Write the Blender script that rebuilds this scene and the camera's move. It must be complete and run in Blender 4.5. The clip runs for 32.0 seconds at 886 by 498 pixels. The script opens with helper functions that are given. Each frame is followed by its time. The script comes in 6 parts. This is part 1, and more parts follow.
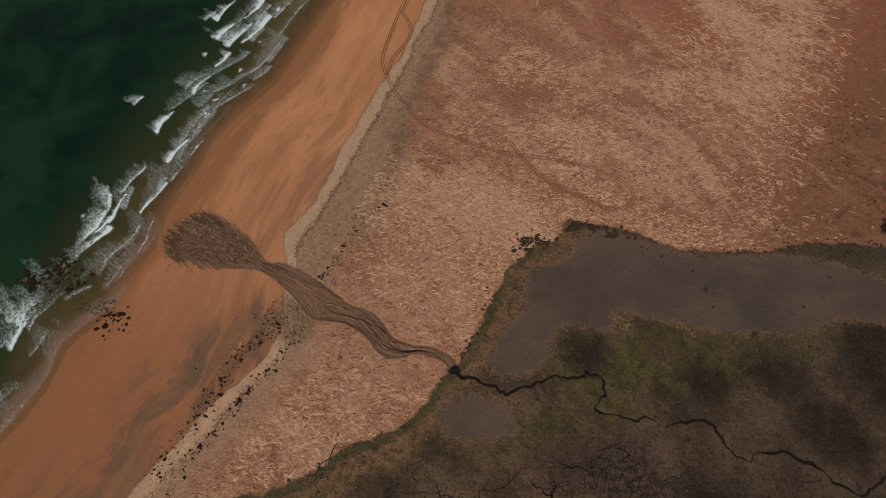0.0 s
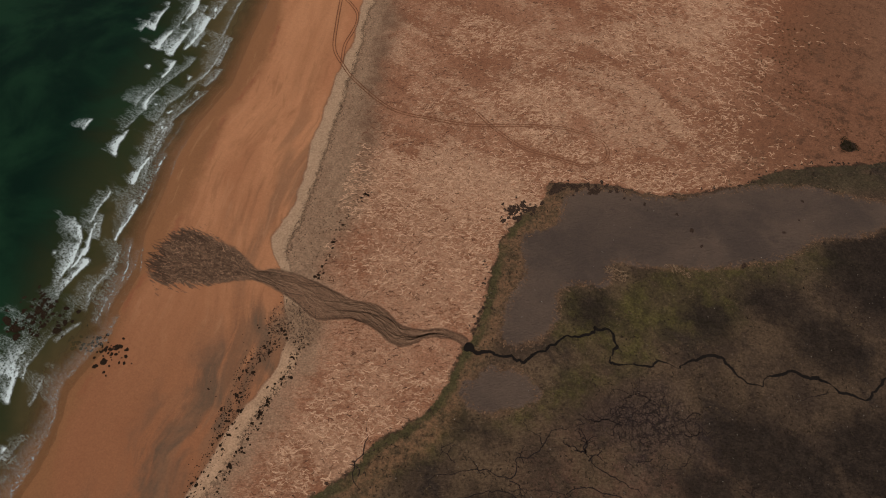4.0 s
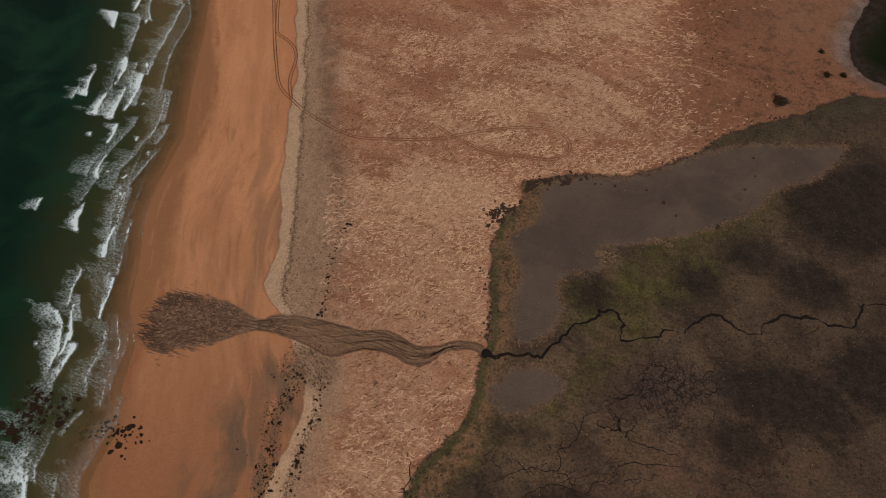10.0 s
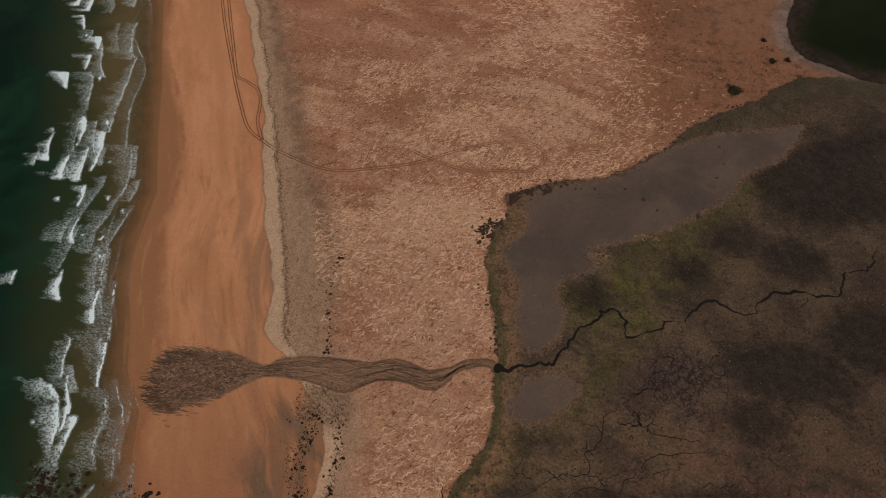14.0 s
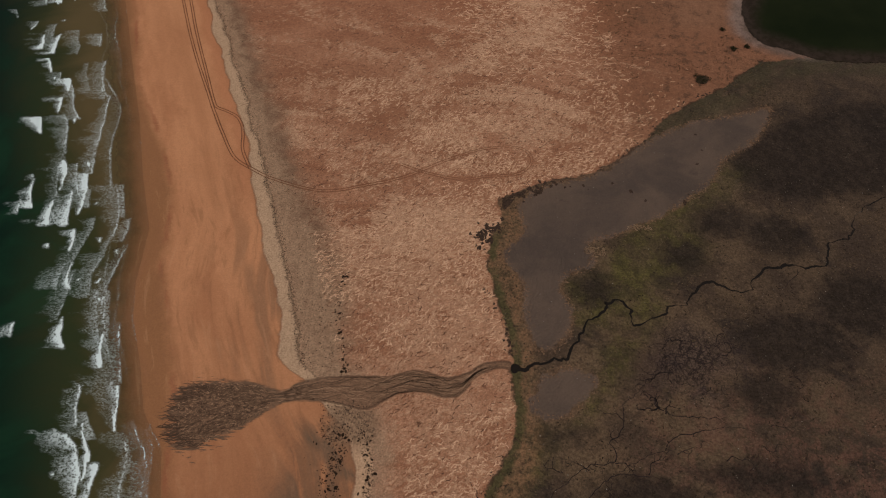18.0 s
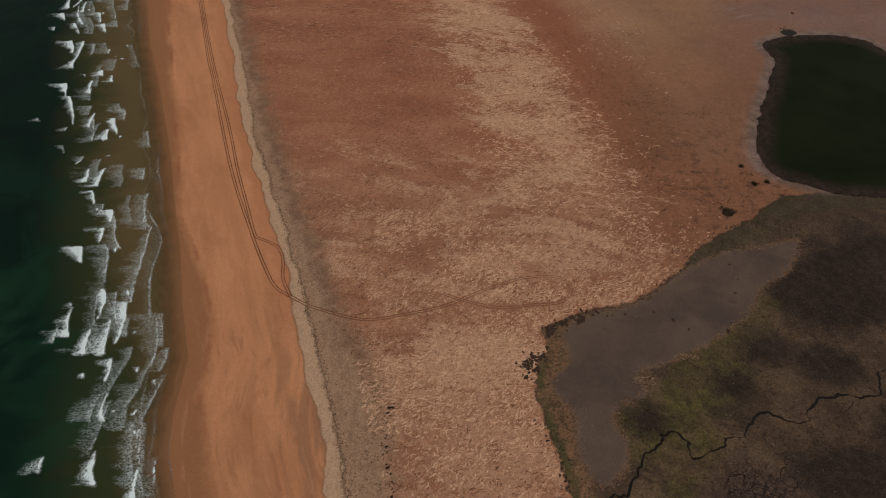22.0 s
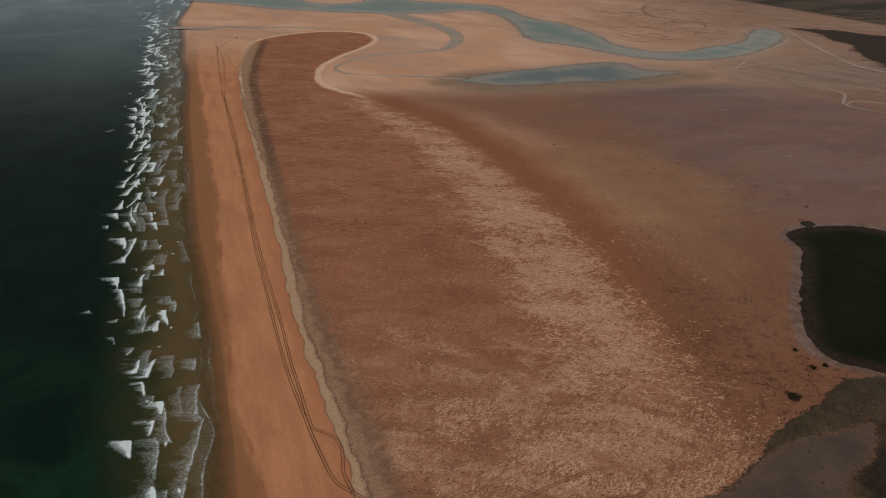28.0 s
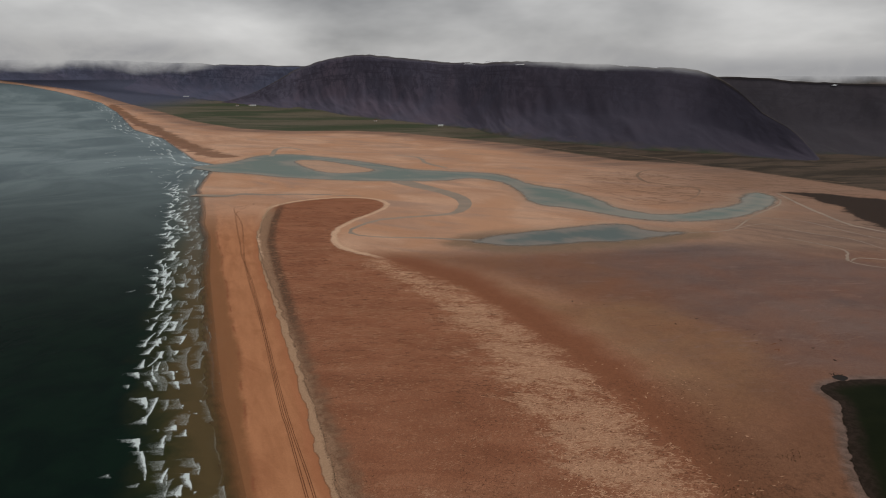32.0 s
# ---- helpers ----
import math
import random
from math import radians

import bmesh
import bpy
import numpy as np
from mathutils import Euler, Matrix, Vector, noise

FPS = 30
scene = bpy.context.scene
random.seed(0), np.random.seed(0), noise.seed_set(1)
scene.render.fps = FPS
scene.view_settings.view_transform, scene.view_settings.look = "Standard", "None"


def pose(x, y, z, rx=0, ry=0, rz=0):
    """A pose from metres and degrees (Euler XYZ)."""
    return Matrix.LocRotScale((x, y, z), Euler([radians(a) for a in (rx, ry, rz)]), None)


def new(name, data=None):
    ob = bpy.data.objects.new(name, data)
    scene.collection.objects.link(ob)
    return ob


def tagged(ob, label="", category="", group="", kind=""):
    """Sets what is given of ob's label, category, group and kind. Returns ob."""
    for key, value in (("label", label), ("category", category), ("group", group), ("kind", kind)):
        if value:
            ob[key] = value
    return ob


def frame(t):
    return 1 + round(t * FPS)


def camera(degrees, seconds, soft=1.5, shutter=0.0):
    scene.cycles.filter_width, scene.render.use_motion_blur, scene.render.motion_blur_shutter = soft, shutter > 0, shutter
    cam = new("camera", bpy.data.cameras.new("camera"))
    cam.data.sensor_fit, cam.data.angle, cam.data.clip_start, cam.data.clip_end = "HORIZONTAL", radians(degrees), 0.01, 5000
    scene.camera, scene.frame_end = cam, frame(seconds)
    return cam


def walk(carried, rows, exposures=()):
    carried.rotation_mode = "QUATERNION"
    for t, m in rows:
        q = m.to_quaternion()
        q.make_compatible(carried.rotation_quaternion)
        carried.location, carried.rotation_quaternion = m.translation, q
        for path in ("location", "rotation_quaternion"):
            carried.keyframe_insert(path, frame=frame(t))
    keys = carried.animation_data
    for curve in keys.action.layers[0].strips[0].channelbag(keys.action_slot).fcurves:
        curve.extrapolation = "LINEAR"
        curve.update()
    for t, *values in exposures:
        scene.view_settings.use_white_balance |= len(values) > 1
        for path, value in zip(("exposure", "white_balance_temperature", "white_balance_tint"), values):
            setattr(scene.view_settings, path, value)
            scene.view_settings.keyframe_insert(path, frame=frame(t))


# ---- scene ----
EXPOSURE, SKY = -0.06, 0.088
cam = camera(65.9, 32.0, 1.1)
PATH = [
    (0, 172.61, 40.64, 251.7, 38.416, 57.226, 0.709),
    (0.5, 170.86, 39.21, 252.15, 36.969, 57.357, 0.406),
    (1, 168.9, 38.54, 252.29, 35.734, 57.666, 0.078),
    (1.5, 166.83, 37.94, 252.57, 34.602, 58.025, -0.283),
    (2, 164.53, 36.93, 252.85, 33.617, 58.354, -0.493),
    (2.5, 161.39, 35.91, 252.93, 32.547, 58.77, -0.513),
    (3, 158.47, 34.1, 252.9, 31.364, 59.034, -0.384),
    (3.5, 155.84, 31.77, 252.69, 30.161, 59.123, -0.179),
    (5.5, 147.84, 25.49, 252.97, 26.421, 59.639, -0.393),
    (6, 145.15, 24.18, 253.59, 25.211, 59.795, -0.248),
    (6.5, 142.28, 22.93, 254.07, 23.946, 59.952, -0.071),
    (7, 139.45, 21.98, 254.52, 22.709, 60.096, 0.095),
    (7.5, 136.64, 21.07, 254.85, 21.531, 60.175, 0.285),
    (8, 133.76, 20.26, 255.26, 20.253, 59.96, 0.512),
    (8.5, 131.13, 19.4, 255.74, 19.072, 59.663, 0.624),
    (9, 128.75, 18.62, 256.07, 18.021, 59.302, 0.603),
    (9.5, 126.66, 17.92, 256.27, 17.04, 58.862, 0.525),
    (10, 124.6, 16.98, 256.53, 16.079, 58.324, 0.443),
    (10.5, 122.36, 16.44, 256.65, 15.069, 57.778, 0.425),
    (11, 119.78, 16.22, 256.91, 13.928, 57.316, 0.397),
    (11.5, 117.16, 15.81, 257.26, 12.731, 56.882, 0.319),
    (12, 114.69, 14.86, 257.18, 11.58, 56.398, 0.248),
    (12.5, 112.45, 13.98, 256.93, 10.569, 56.211, 0.166),
    (13, 110.27, 12.82, 256.79, 9.788, 56.281, 0.049),
    (13.5, 107.91, 12.3, 256.86, 8.974, 56.336, -0.015),
    (14, 105.45, 11.61, 257.11, 8.198, 56.388, -0.068),
    (14.5, 103.13, 10.8, 257.57, 7.421, 56.423, -0.125),
    (16.5, 93.22, 8.33, 258.92, 4.002, 56.46, -0.255),
    (17, 91.44, 7.56, 259.11, 3.319, 56.121, -0.456),
    (17.5, 89.53, 6.97, 259.53, 2.592, 55.769, -0.595),
    (18, 86.74, 6.5, 260.04, 2.094, 55.411, -0.607),
    (18.5, 83.55, 6.65, 260.17, 1.942, 55.257, -0.481),
    (19, 80.72, 6.71, 259.98, 1.798, 55.309, -0.272),
    (19.5, 77.94, 6.74, 259.88, 1.718, 55.259, -0.162),
    (20, 75.11, 6.93, 259.93, 1.637, 54.45, -0.124),
    (20.5, 72.17, 6.95, 259.8, 1.495, 52.504, -0.037),
    (21, 68.99, 6.6, 259.45, 1.296, 49.793, 0.109),
    (21.5, 65.33, 5.45, 258.84, 1.048, 46.987, 0.268),
    (22, 61.38, 4.85, 258.2, 0.791, 44.316, 0.401),
    (22.5, 57.81, 4.59, 257.71, 0.646, 41.399, 0.496),
    (23, 54.47, 4.25, 257.19, 0.516, 38.394, 0.507),
    (23.5, 51.66, 3.82, 256.72, 0.481, 36.099, 0.411),
    (24, 48.72, 3.31, 256.32, 0.446, 34.301, 0.397),
    (24.5, 45.94, 2.99, 255.68, 0.461, 33.48, 0.284),
    (26.5, 34.38, 2.73, 255.05, 0.439, 32.93, 0.096),
    (27, 31.5, 2.87, 255.25, 0.437, 31.578, 0.028),
    (27.5, 28.95, 2.77, 254.92, 0.434, 29.886, 0.018),
    (28, 25.78, 2.65, 254.25, 0.382, 28.143, 0.006),
    (28.5, 22.68, 2.55, 253.71, 0.341, 26.417, -0.007),
    (29, 19.6, 2.32, 253.13, 0.297, 24.698, -0.059),
    (29.5, 16.9, 1.69, 252.3, 0.298, 22.939, -0.067),
    (30, 13.57, 1.32, 251.68, 0.216, 21.195, -0.098),
    (30.5, 10.13, 0.98, 251.14, 0.163, 19.432, -0.072),
    (31, 6.45, 0.87, 250.55, 0.053, 17.67, -0.137),
    (31.5, 3.12, 0.69, 250.26, 0.003, 15.928, -0.203),
    (32, -0, -0, 250, 0, 14.644, -0.29),
]


def glide(rows):
    """Rows of seconds, place, heading, downward pitch and roll, as poses."""
    return [(t, pose(x, y, z, 90 - pitch, 0, yaw) @ pose(0, 0, 0, 0, 0, roll)) for t, x, y, z, yaw, pitch, roll in rows]


walk(cam, glide(PATH), exposures=[(0, EXPOSURE), (19, EXPOSURE), (24, EXPOSURE - 0.12), (28, EXPOSURE - 0.2), (32, EXPOSURE - 0.2)])

# ---- world, sun ----
world = bpy.data.worlds.new("overcast_sky")
scene.world = world
world.use_nodes = True
wt = world.node_tree
wt.nodes.clear()
SUN_UP, SUN_TURN = radians(40), radians(118)
w_out = wt.nodes.new("ShaderNodeOutputWorld")
w_bg = wt.nodes.new("ShaderNodeBackground")
w_sky = wt.nodes.new("ShaderNodeTexSky")
w_sky.sky_type, w_sky.sun_disc = "NISHITA", False
w_sky.sun_elevation, w_sky.sun_rotation = SUN_UP, SUN_TURN
w_tc = wt.nodes.new("ShaderNodeTexCoord")
w_map = wt.nodes.new("ShaderNodeMapping")
w_map.inputs["Scale"].default_value = (1.2, 1.2, 3.4)
w_noise = wt.nodes.new("ShaderNodeTexNoise")
w_noise.inputs["Scale"].default_value = 2.6
w_noise.inputs["Detail"].default_value = 5
w_noise.inputs["Roughness"].default_value = 0.5
w_noise.inputs["Distortion"].default_value = 0.15
w_ramp = wt.nodes.new("ShaderNodeValToRGB")
w_ramp.color_ramp.elements[0].position, w_ramp.color_ramp.elements[0].color = 0.30, (3.1, 3.1, 3.2, 1)
w_ramp.color_ramp.elements[1].position, w_ramp.color_ramp.elements[1].color = 0.72, (9.4, 9.3, 9.2, 1)
w_mix = wt.nodes.new("ShaderNodeMix")
w_mix.data_type = "RGBA"
w_mix.inputs[0].default_value = 0.94
wt.links.new(w_tc.outputs["Generated"], w_map.inputs["Vector"])
wt.links.new(w_map.outputs["Vector"], w_noise.inputs["Vector"])
wt.links.new(w_noise.outputs["Fac"], w_ramp.inputs["Fac"])
wt.links.new(w_sky.outputs["Color"], w_mix.inputs[6])
wt.links.new(w_ramp.outputs["Color"], w_mix.inputs[7])
wt.links.new(w_mix.outputs[2], w_bg.inputs["Color"])
wt.links.new(w_bg.outputs["Background"], w_out.inputs["Surface"])
w_bg.inputs["Strength"].default_value = SKY

sun = new("sun", bpy.data.lights.new("sun", "SUN"))
sun.data.energy, sun.data.angle, sun.data.color = 1.3, radians(16), (1.0, 0.95, 0.88)
sun.matrix_world = pose(0, 0, 600, 0, 0, 0) @ Matrix.Rotation(-SUN_TURN, 4, "Z") @ Matrix.Rotation(-(math.pi / 2 - SUN_UP), 4, "X")

# ---- plan: lines of the coast, south to north, in metres ----
SHORE = [(90, -1500), (30, -200), (2, -40), (-4, 0), (-7, 20), (-16, 36), (-17, 59), (-22, 70), (-27, 88), (-38, 105), (-45, 125), (-54, 146),
         (-58, 164), (-60, 194), (-72, 226), (-85, 266), (-102, 311), (-118, 356), (-146, 425), (-174, 490), (-205, 574), (-294, 823), (-363, 1037),
         (-407, 1140), (-437, 1237), (-490, 1384), (-530, 1480), (-624, 1892), (-709, 1981), (-869, 2281), (-1084, 2683), (-1372, 3093), (-2052, 4413),
         (-2885, 5919), (-5254, 9557), (-8617, 14441), (-16000, 24000)]
WET = [(100, -1500), (45, -200), (12, -10), (-3, 23), (-9, 42), (-13, 59), (-23, 79), (-27, 112), (-38, 149), (-48, 172), (-54, 213), (-66, 243), (-78, 270),
       (-90, 292), (-109, 344), (-138, 426), (-180, 560), (-254, 761), (-377, 1111), (-480, 1420), (-520, 1480)]
SCARP = [(140, -1500), (80, -200), (52, 10), (50, 35), (48, 62), (50, 82), (46, 98), (30, 113), (17, 125), (14, 130), (10, 151), (1, 174), (-10, 202), (-17, 227),
         (-24, 252), (-42, 294), (-62, 345), (-77, 380), (-107, 478), (-163, 643), (-240, 866), (-292, 1036), (-319, 1185), (-330, 1272), (-345, 1450)]
BERM = [(150, -1500), (90, -200), (58, 10), (57, 35), (55, 62), (56, 82), (54, 99), (32, 118), (23, 127), (16, 153), (7, 182), (-5, 214), (-12, 234), (-32, 288),
        (-52, 338), (-67, 376), (-100, 478), (-155, 643), (-231, 848), (-283, 1006), (-310, 1150), (-320, 1240), (-336, 1450)]
GREY = [(150, -1500), (90, -200), (62, 35), (60, 90), (50, 116), (43, 124), (39, 142), (38, 171), (31, 182), (14, 214), (-4, 254), (-25, 305), (-54, 376), (-93, 487),
        (-148, 650), (-212, 848), (-258, 999), (-286, 1138), (-300, 1230), (-330, 1450)]
# outlines of the ground's different covers
MARSH = [(30, -400), (60, -20), (78, 33), (89, 49), (97, 64), (98, 75), (107, 90), (111, 104), (110, 118), (110, 131), (109, 141), (105, 157), (101, 176), (101, 185),
         (104, 196), (108, 203), (106, 214), (115, 219), (130, 227), (149, 231), (162, 239), (181, 254), (198, 274), (228, 294), (253, 315),
         (262, 318), (330, 322), (520, 300), (900, 260), (900, -400)]
POND = [(256, 360), (264, 384), (275, 411), (290, 442), (306, 479), (304, 498), (310, 506), (324, 513), (356, 518), (384, 509), (398, 488), (440, 470), (452, 400), (410, 345), (340, 322),
        (303, 320), (287, 323), (274, 330), (261, 337), (255, 346)]
MUD_A = [(108, 182), (118, 197), (116, 212), (130, 224), (150, 229), (164, 238), (184, 254), (208, 268), (233, 274), (252, 280), (240, 258), (219, 242), (211, 228), (187, 209), (165, 197), (147, 190), (148, 179),
         (133, 168), (137, 151), (131, 138), (121, 135), (117, 147), (117, 165)]
MUD_B = [(118, 108), (119, 116), (124, 123), (134, 126), (143, 123), (143, 118), (138, 112), (132, 106), (124, 105)]
DARK_A = [(224, 243), (253, 267), (300, 285), (380, 280), (380, 215), (280, 223), (257, 216), (237, 222)]
GREEN_A = [(133, 166), (151, 174), (165, 196), (192, 216), (219, 236), (237, 239), (224, 224), (202, 205), (202, 187), (194, 177), (174, 168), (176, 155), (164, 144), (150, 148), (138, 146)]
GREEN_B = [(112, 102), (125, 101), (140, 107), (150, 118), (159, 132), (166, 142), (148, 135), (146, 122), (139, 109), (127, 95), (119, 81), (103, 64), (88, 52), (84, 50), (99, 71), (105, 89)]
RUST = [(95, 82), (104, 88), (114, 97), (109, 82), (103, 72), (98, 66)]
# grey smears on the southern beach, dark patches of the marsh: centre and half sizes
STAINS = [(32, 88, 4, 10), (39, 96, 3, 5), (37, 70, 5, 16), (28, 58, 3, 14), (45, 84, 5, 14)]
BLOTS = [(214, 204, 16, 9), (236, 196, 16, 12), (191, 184, 10, 8), (233, 232, 9, 6), (147, 209, 4, 2), (184, 228, 9, 4), (127, 206, 4, 2), (228, 140, 26, 14), (262, 160, 20, 16), (212, 118, 13, 9),
         (128, 98, 10, 3), (148, 165, 9, 8), (160, 75, 22, 9), (205, 84, 24, 7)]
HEATH = [(174, 138), (184, 147), (197, 142), (203, 132), (192, 125), (188, 115), (180, 122), (168, 123)]
FAN = [(109, 129), (99, 128), (93, 124), (84, 121), (76, 123), (69, 124), (60, 121), (49, 121), (35, 120), (24, 118), (18, 114), (7, 117), (1, 118), (-11, 118),
       (-22, 115), (-27, 105), (-24, 95), (-14, 88), (-6, 93), (4, 98), (11, 104), (19, 109), (28, 110), (42, 109), (52, 107), (64, 114), (74, 115), (84, 113),
       (90, 115), (95, 122), (104, 126), (110, 126)]
BAND = [(-105, 880), (-31, 745), (17, 616), (47, 489), (62, 412), (80, 346), (70, 250), (110, 225), (164, 243), (171, 276), (171, 319), (160, 371), (152, 429),
        (114, 565), (26, 765), (-79, 898)]
SPIT = [(-100, 300), (-110, 478), (-165, 643), (-240, 866), (-292, 1036), (-322, 1185), (-325, 1272), (-284, 1335), (-211, 1370), (-140, 1355), (-107, 1295),
        (-118, 1230), (-150, 1157), (-170, 1092), (-169, 1033), (-147, 963), (-79, 898), (26, 765), (114, 565), (152, 429), (171, 319), (150, 230)]
OLIVE = [(60, 790), (127, 715), (215, 715), (270, 640), (293, 600), (262, 498), (215, 432), (190, 440), (172, 497), (150, 589), (120, 662)]
FLATS = [(-60, 915), (92, 927), (217, 956), (383, 986), (580, 860), (1500, 900), (1500, 300), (300, 320), (240, 420), (225, 520), (170, 680), (60, 820)]
PLAIN = [(-16500, 26000), (-8500, 14700), (-4700, 9300), (-2495, 5579), (-1755, 4388), (-1304, 3614), (-927, 3127), (-637, 2962), (-396, 2976), (-196, 2882), (37, 2624), (231, 2408),
         (383, 2145), (506, 1933), (644, 1867), (752, 1753), (825, 1607), (924, 1410), (1500, 1000), (40000, 1000), (40000, 40000)]
MOOR = [(690, 1415), (727, 1365), (735, 1250), (705, 1104), (715, 1060), (1000, 900), (1100, 1200), (870, 1310), (780, 1390)]
WRACK = [(-2600, 5500), (-2426, 5138), (-1607, 3636), (-1244, 3026), (-930, 2463), (-765, 2195), (-660, 2070)]
# water inland
CREEK = [(112.5, 126), (118, 128), (131, 131), (137, 136), (139, 144), (148, 152), (150, 156), (157, 160), (162, 155), (163, 147), (171, 150), (180, 155), (187, 160),
         (197, 168), (206, 167), (216, 166), (221, 174), (233, 180), (242, 179), (254, 180), (258, 192), (268, 196), (278, 211), (300, 222), (330, 225)]
POOL = [(40, 992), (53, 1010), (81, 1038), (147, 1068), (215, 1096), (266, 1117), (310, 1108), (336, 1066), (388, 1047), (320, 1010), (272, 990), (211, 983), (151, 967), (93, 964)]
LOOP = [(70, 1000), (20, 1010), (-32, 1021), (-85, 1025), (-130, 1040), (-149, 1067), (-138, 1108), (-105, 1156), (-48, 1179), (12, 1202), (38, 1254), (40, 1339), (7, 1422), (-49, 1502), (-103, 1585)]
RIVER = [(-680, 1840), (-602, 1929), (-564, 2085), (-470, 2126), (-335, 2039), (-206, 1922), (-88, 1786), (6, 1744), (139, 1684), (203, 1529), (266, 1454), (313, 1336), (332, 1244), (381, 1195), (434, 1202),
         (487, 1238), (556, 1280), (600, 1363), (650, 1408), (670, 1356), (640, 1285), (564, 1196), (505, 1150), (428, 1124), (363, 1129), (306, 1166), (240, 1236), (183, 1279), (163, 1337), (156, 1434),
         (129, 1554), (67, 1613), (6, 1580), (-104, 1575), (-236, 1592), (-378, 1637), (-491, 1702), (-600, 1752)]
ISLAND = [(-414, 1938), (-355, 1962), (-209, 1809), (-187, 1747), (-255, 1718), (-319, 1759)]
SIDE = [(-520, 1405), (-448, 1396), (-419, 1415), (-357, 1406), (-288, 1411), (-165, 1385)]
# wheel tracks
TRACK_A = [(-374, 1287), (-391, 1258), (-336, 1117), (-278, 922), (-246, 824), (-190, 668), (-127, 482), (-112, 442), (-74, 338), (-50, 283), (-43, 268), (-37, 256), (-28, 240), (-18, 232), (-5, 225),
           (20, 218), (41, 222), (60, 228), (80, 239), (98, 247), (115, 249), (122, 245), (123, 238), (116, 231), (101, 229), (87, 227), (70, 231), (58, 236)]
TRACK_B = [(-371, 1283), (-374, 1215), (-343, 1111), (-299, 978), (-281, 922), (-235, 802), (-188, 668), (-124, 482), (-85, 380), (-70, 338), (-55, 300), (-47, 280), (-44, 275), (-38, 272),
           (-32, 268), (-28, 262), (-26, 255), (-24, 244), (-18, 232)]


def smooth(points, closed=False, steps=5):
    """A flowing line through the points."""
    p = np.array(points, float)
    n, out = len(p), []
    for i in range(n if closed else n - 1):
        a, b, c, d = (p[(i + k) % n] if closed else p[min(max(i + k, 0), n - 1)] for k in (-1, 0, 1, 2))
        for s in range(steps):
            t = s / steps
            out.append(0.5 * (2 * b + (c - a) * t + (2 * a - 5 * b + 4 * c - d) * t * t + (3 * b - a - 3 * c + d) * t ** 3))
    if not closed:
        out.append(p[-1])
    return np.array(out)


def across(line, y):
    """The x of a south-north line at y."""
    p = np.array(line, float)
    return np.interp(y, p[:, 1], p[:, 0])


def value_noise(x, y, size, seed):
    u, v = x / size, y / size
    i, j = np.floor(u), np.floor(v)
    fu, fv = u - i, v - j
    fu, fv = fu * fu * (3 - 2 * fu), fv * fv * (3 - 2 * fv)

    def at(a, b):
        h = np.sin(a * 127.1 + b * 311.7 + seed * 74.7) * 43758.5453
        return h - np.floor(h)
    return (at(i, j) * (1 - fu) + at(i + 1, j) * fu) * (1 - fv) + (at(i, j + 1) * (1 - fu) + at(i + 1, j + 1) * fu) * fv


def fbm(x, y, size, seed, octaves=4):
    total, weight, out = 0.0, 1.0, 0.0
    for k in range(octaves):
        out, total = out + weight * value_noise(x, y, size / 2 ** k, seed + k), total + weight
        weight *= 0.55
    return out / total - 0.5


def away(x, y, line, closed=False, reach=60.0):
    """Distance from a line, positive inside it where it is closed, held to within reach."""
    p = np.array(line, float)
    q = np.roll(p, -1, 0) if closed else p[1:]
    p = p if closed else p[:-1]
    out = np.full(x.shape, reach)
    lo, hi = np.minimum(p.min(0), q.min(0)) - reach, np.maximum(p.max(0), q.max(0)) + reach
    near = np.nonzero((x > lo[0]) & (x < hi[0]) & (y > lo[1]) & (y < hi[1]))[0]
    xs, ys = x[near], y[near]
    best, odd = np.full(xs.shape, reach * reach), np.zeros(xs.shape, bool)
    for (ax, ay), (bx, by) in zip(p, q):
        dx, dy = bx - ax, by - ay
        s = np.clip(((xs - ax) * dx + (ys - ay) * dy) / (dx * dx + dy * dy + 1e-9), 0, 1)
        best = np.minimum(best, (xs - ax - s * dx) ** 2 + (ys - ay - s * dy) ** 2)
        if closed and ay != by:
            odd ^= ((ay > ys) != (by > ys)) & (xs < (ys - ay) * dx / dy + ax)
    d = np.sqrt(best)
    out[near] = np.where(odd, d, -d) if closed else d
    if closed:
        rest = np.ones(x.shape, bool)
        rest[near] = False
        out[rest] = -reach
    return out


def drawn_in(x, y, z):
    """The far country drawn in along the last camera's sight lines, rising as it goes, so that all of it lies within
    five kilometres.
    """
    far = np.maximum(np.hypot(x, y), 1.0)
    near = np.where(far < 2300, far, 2300 + 2450 * (1 - np.exp(-np.maximum(far - 2300, 0) / 2450)))
    k = near / far
    return x * k, y * k, 250 + (z - 250) * k


SPIT_LINE, MARSH_LINE = smooth(SPIT, True, 4), smooth(MARSH, True, 4)


def land_height(x, y):
    """Height of the sand at x, y: the beach climbs to the berm, low hummocks behind it, level marsh and flats."""
    n = (x - across(SHORE, y)) * 0.93
    z = np.where(n < 0, np.maximum(n * 0.05, -5), np.minimum(n * 0.022, 1.2))
    back = x - across(SCARP, y)
    return z + 0.35 * np.clip(back / 1.2, 0, 1) * np.clip((8 - back) / 12 + 0.6, 0, 1) * (y < 1250)


def cusps(y, seed=41):
    """How far the beach scarp weaves in and out along the shore."""
    return 4.4 * (np.abs(fbm(y, np.full(y.shape, 7.0), 26, seed, 2)) * 2 - 0.35) + 1.6 * fbm(y, np.full(y.shape, 19.0), 7, seed + 3, 3)


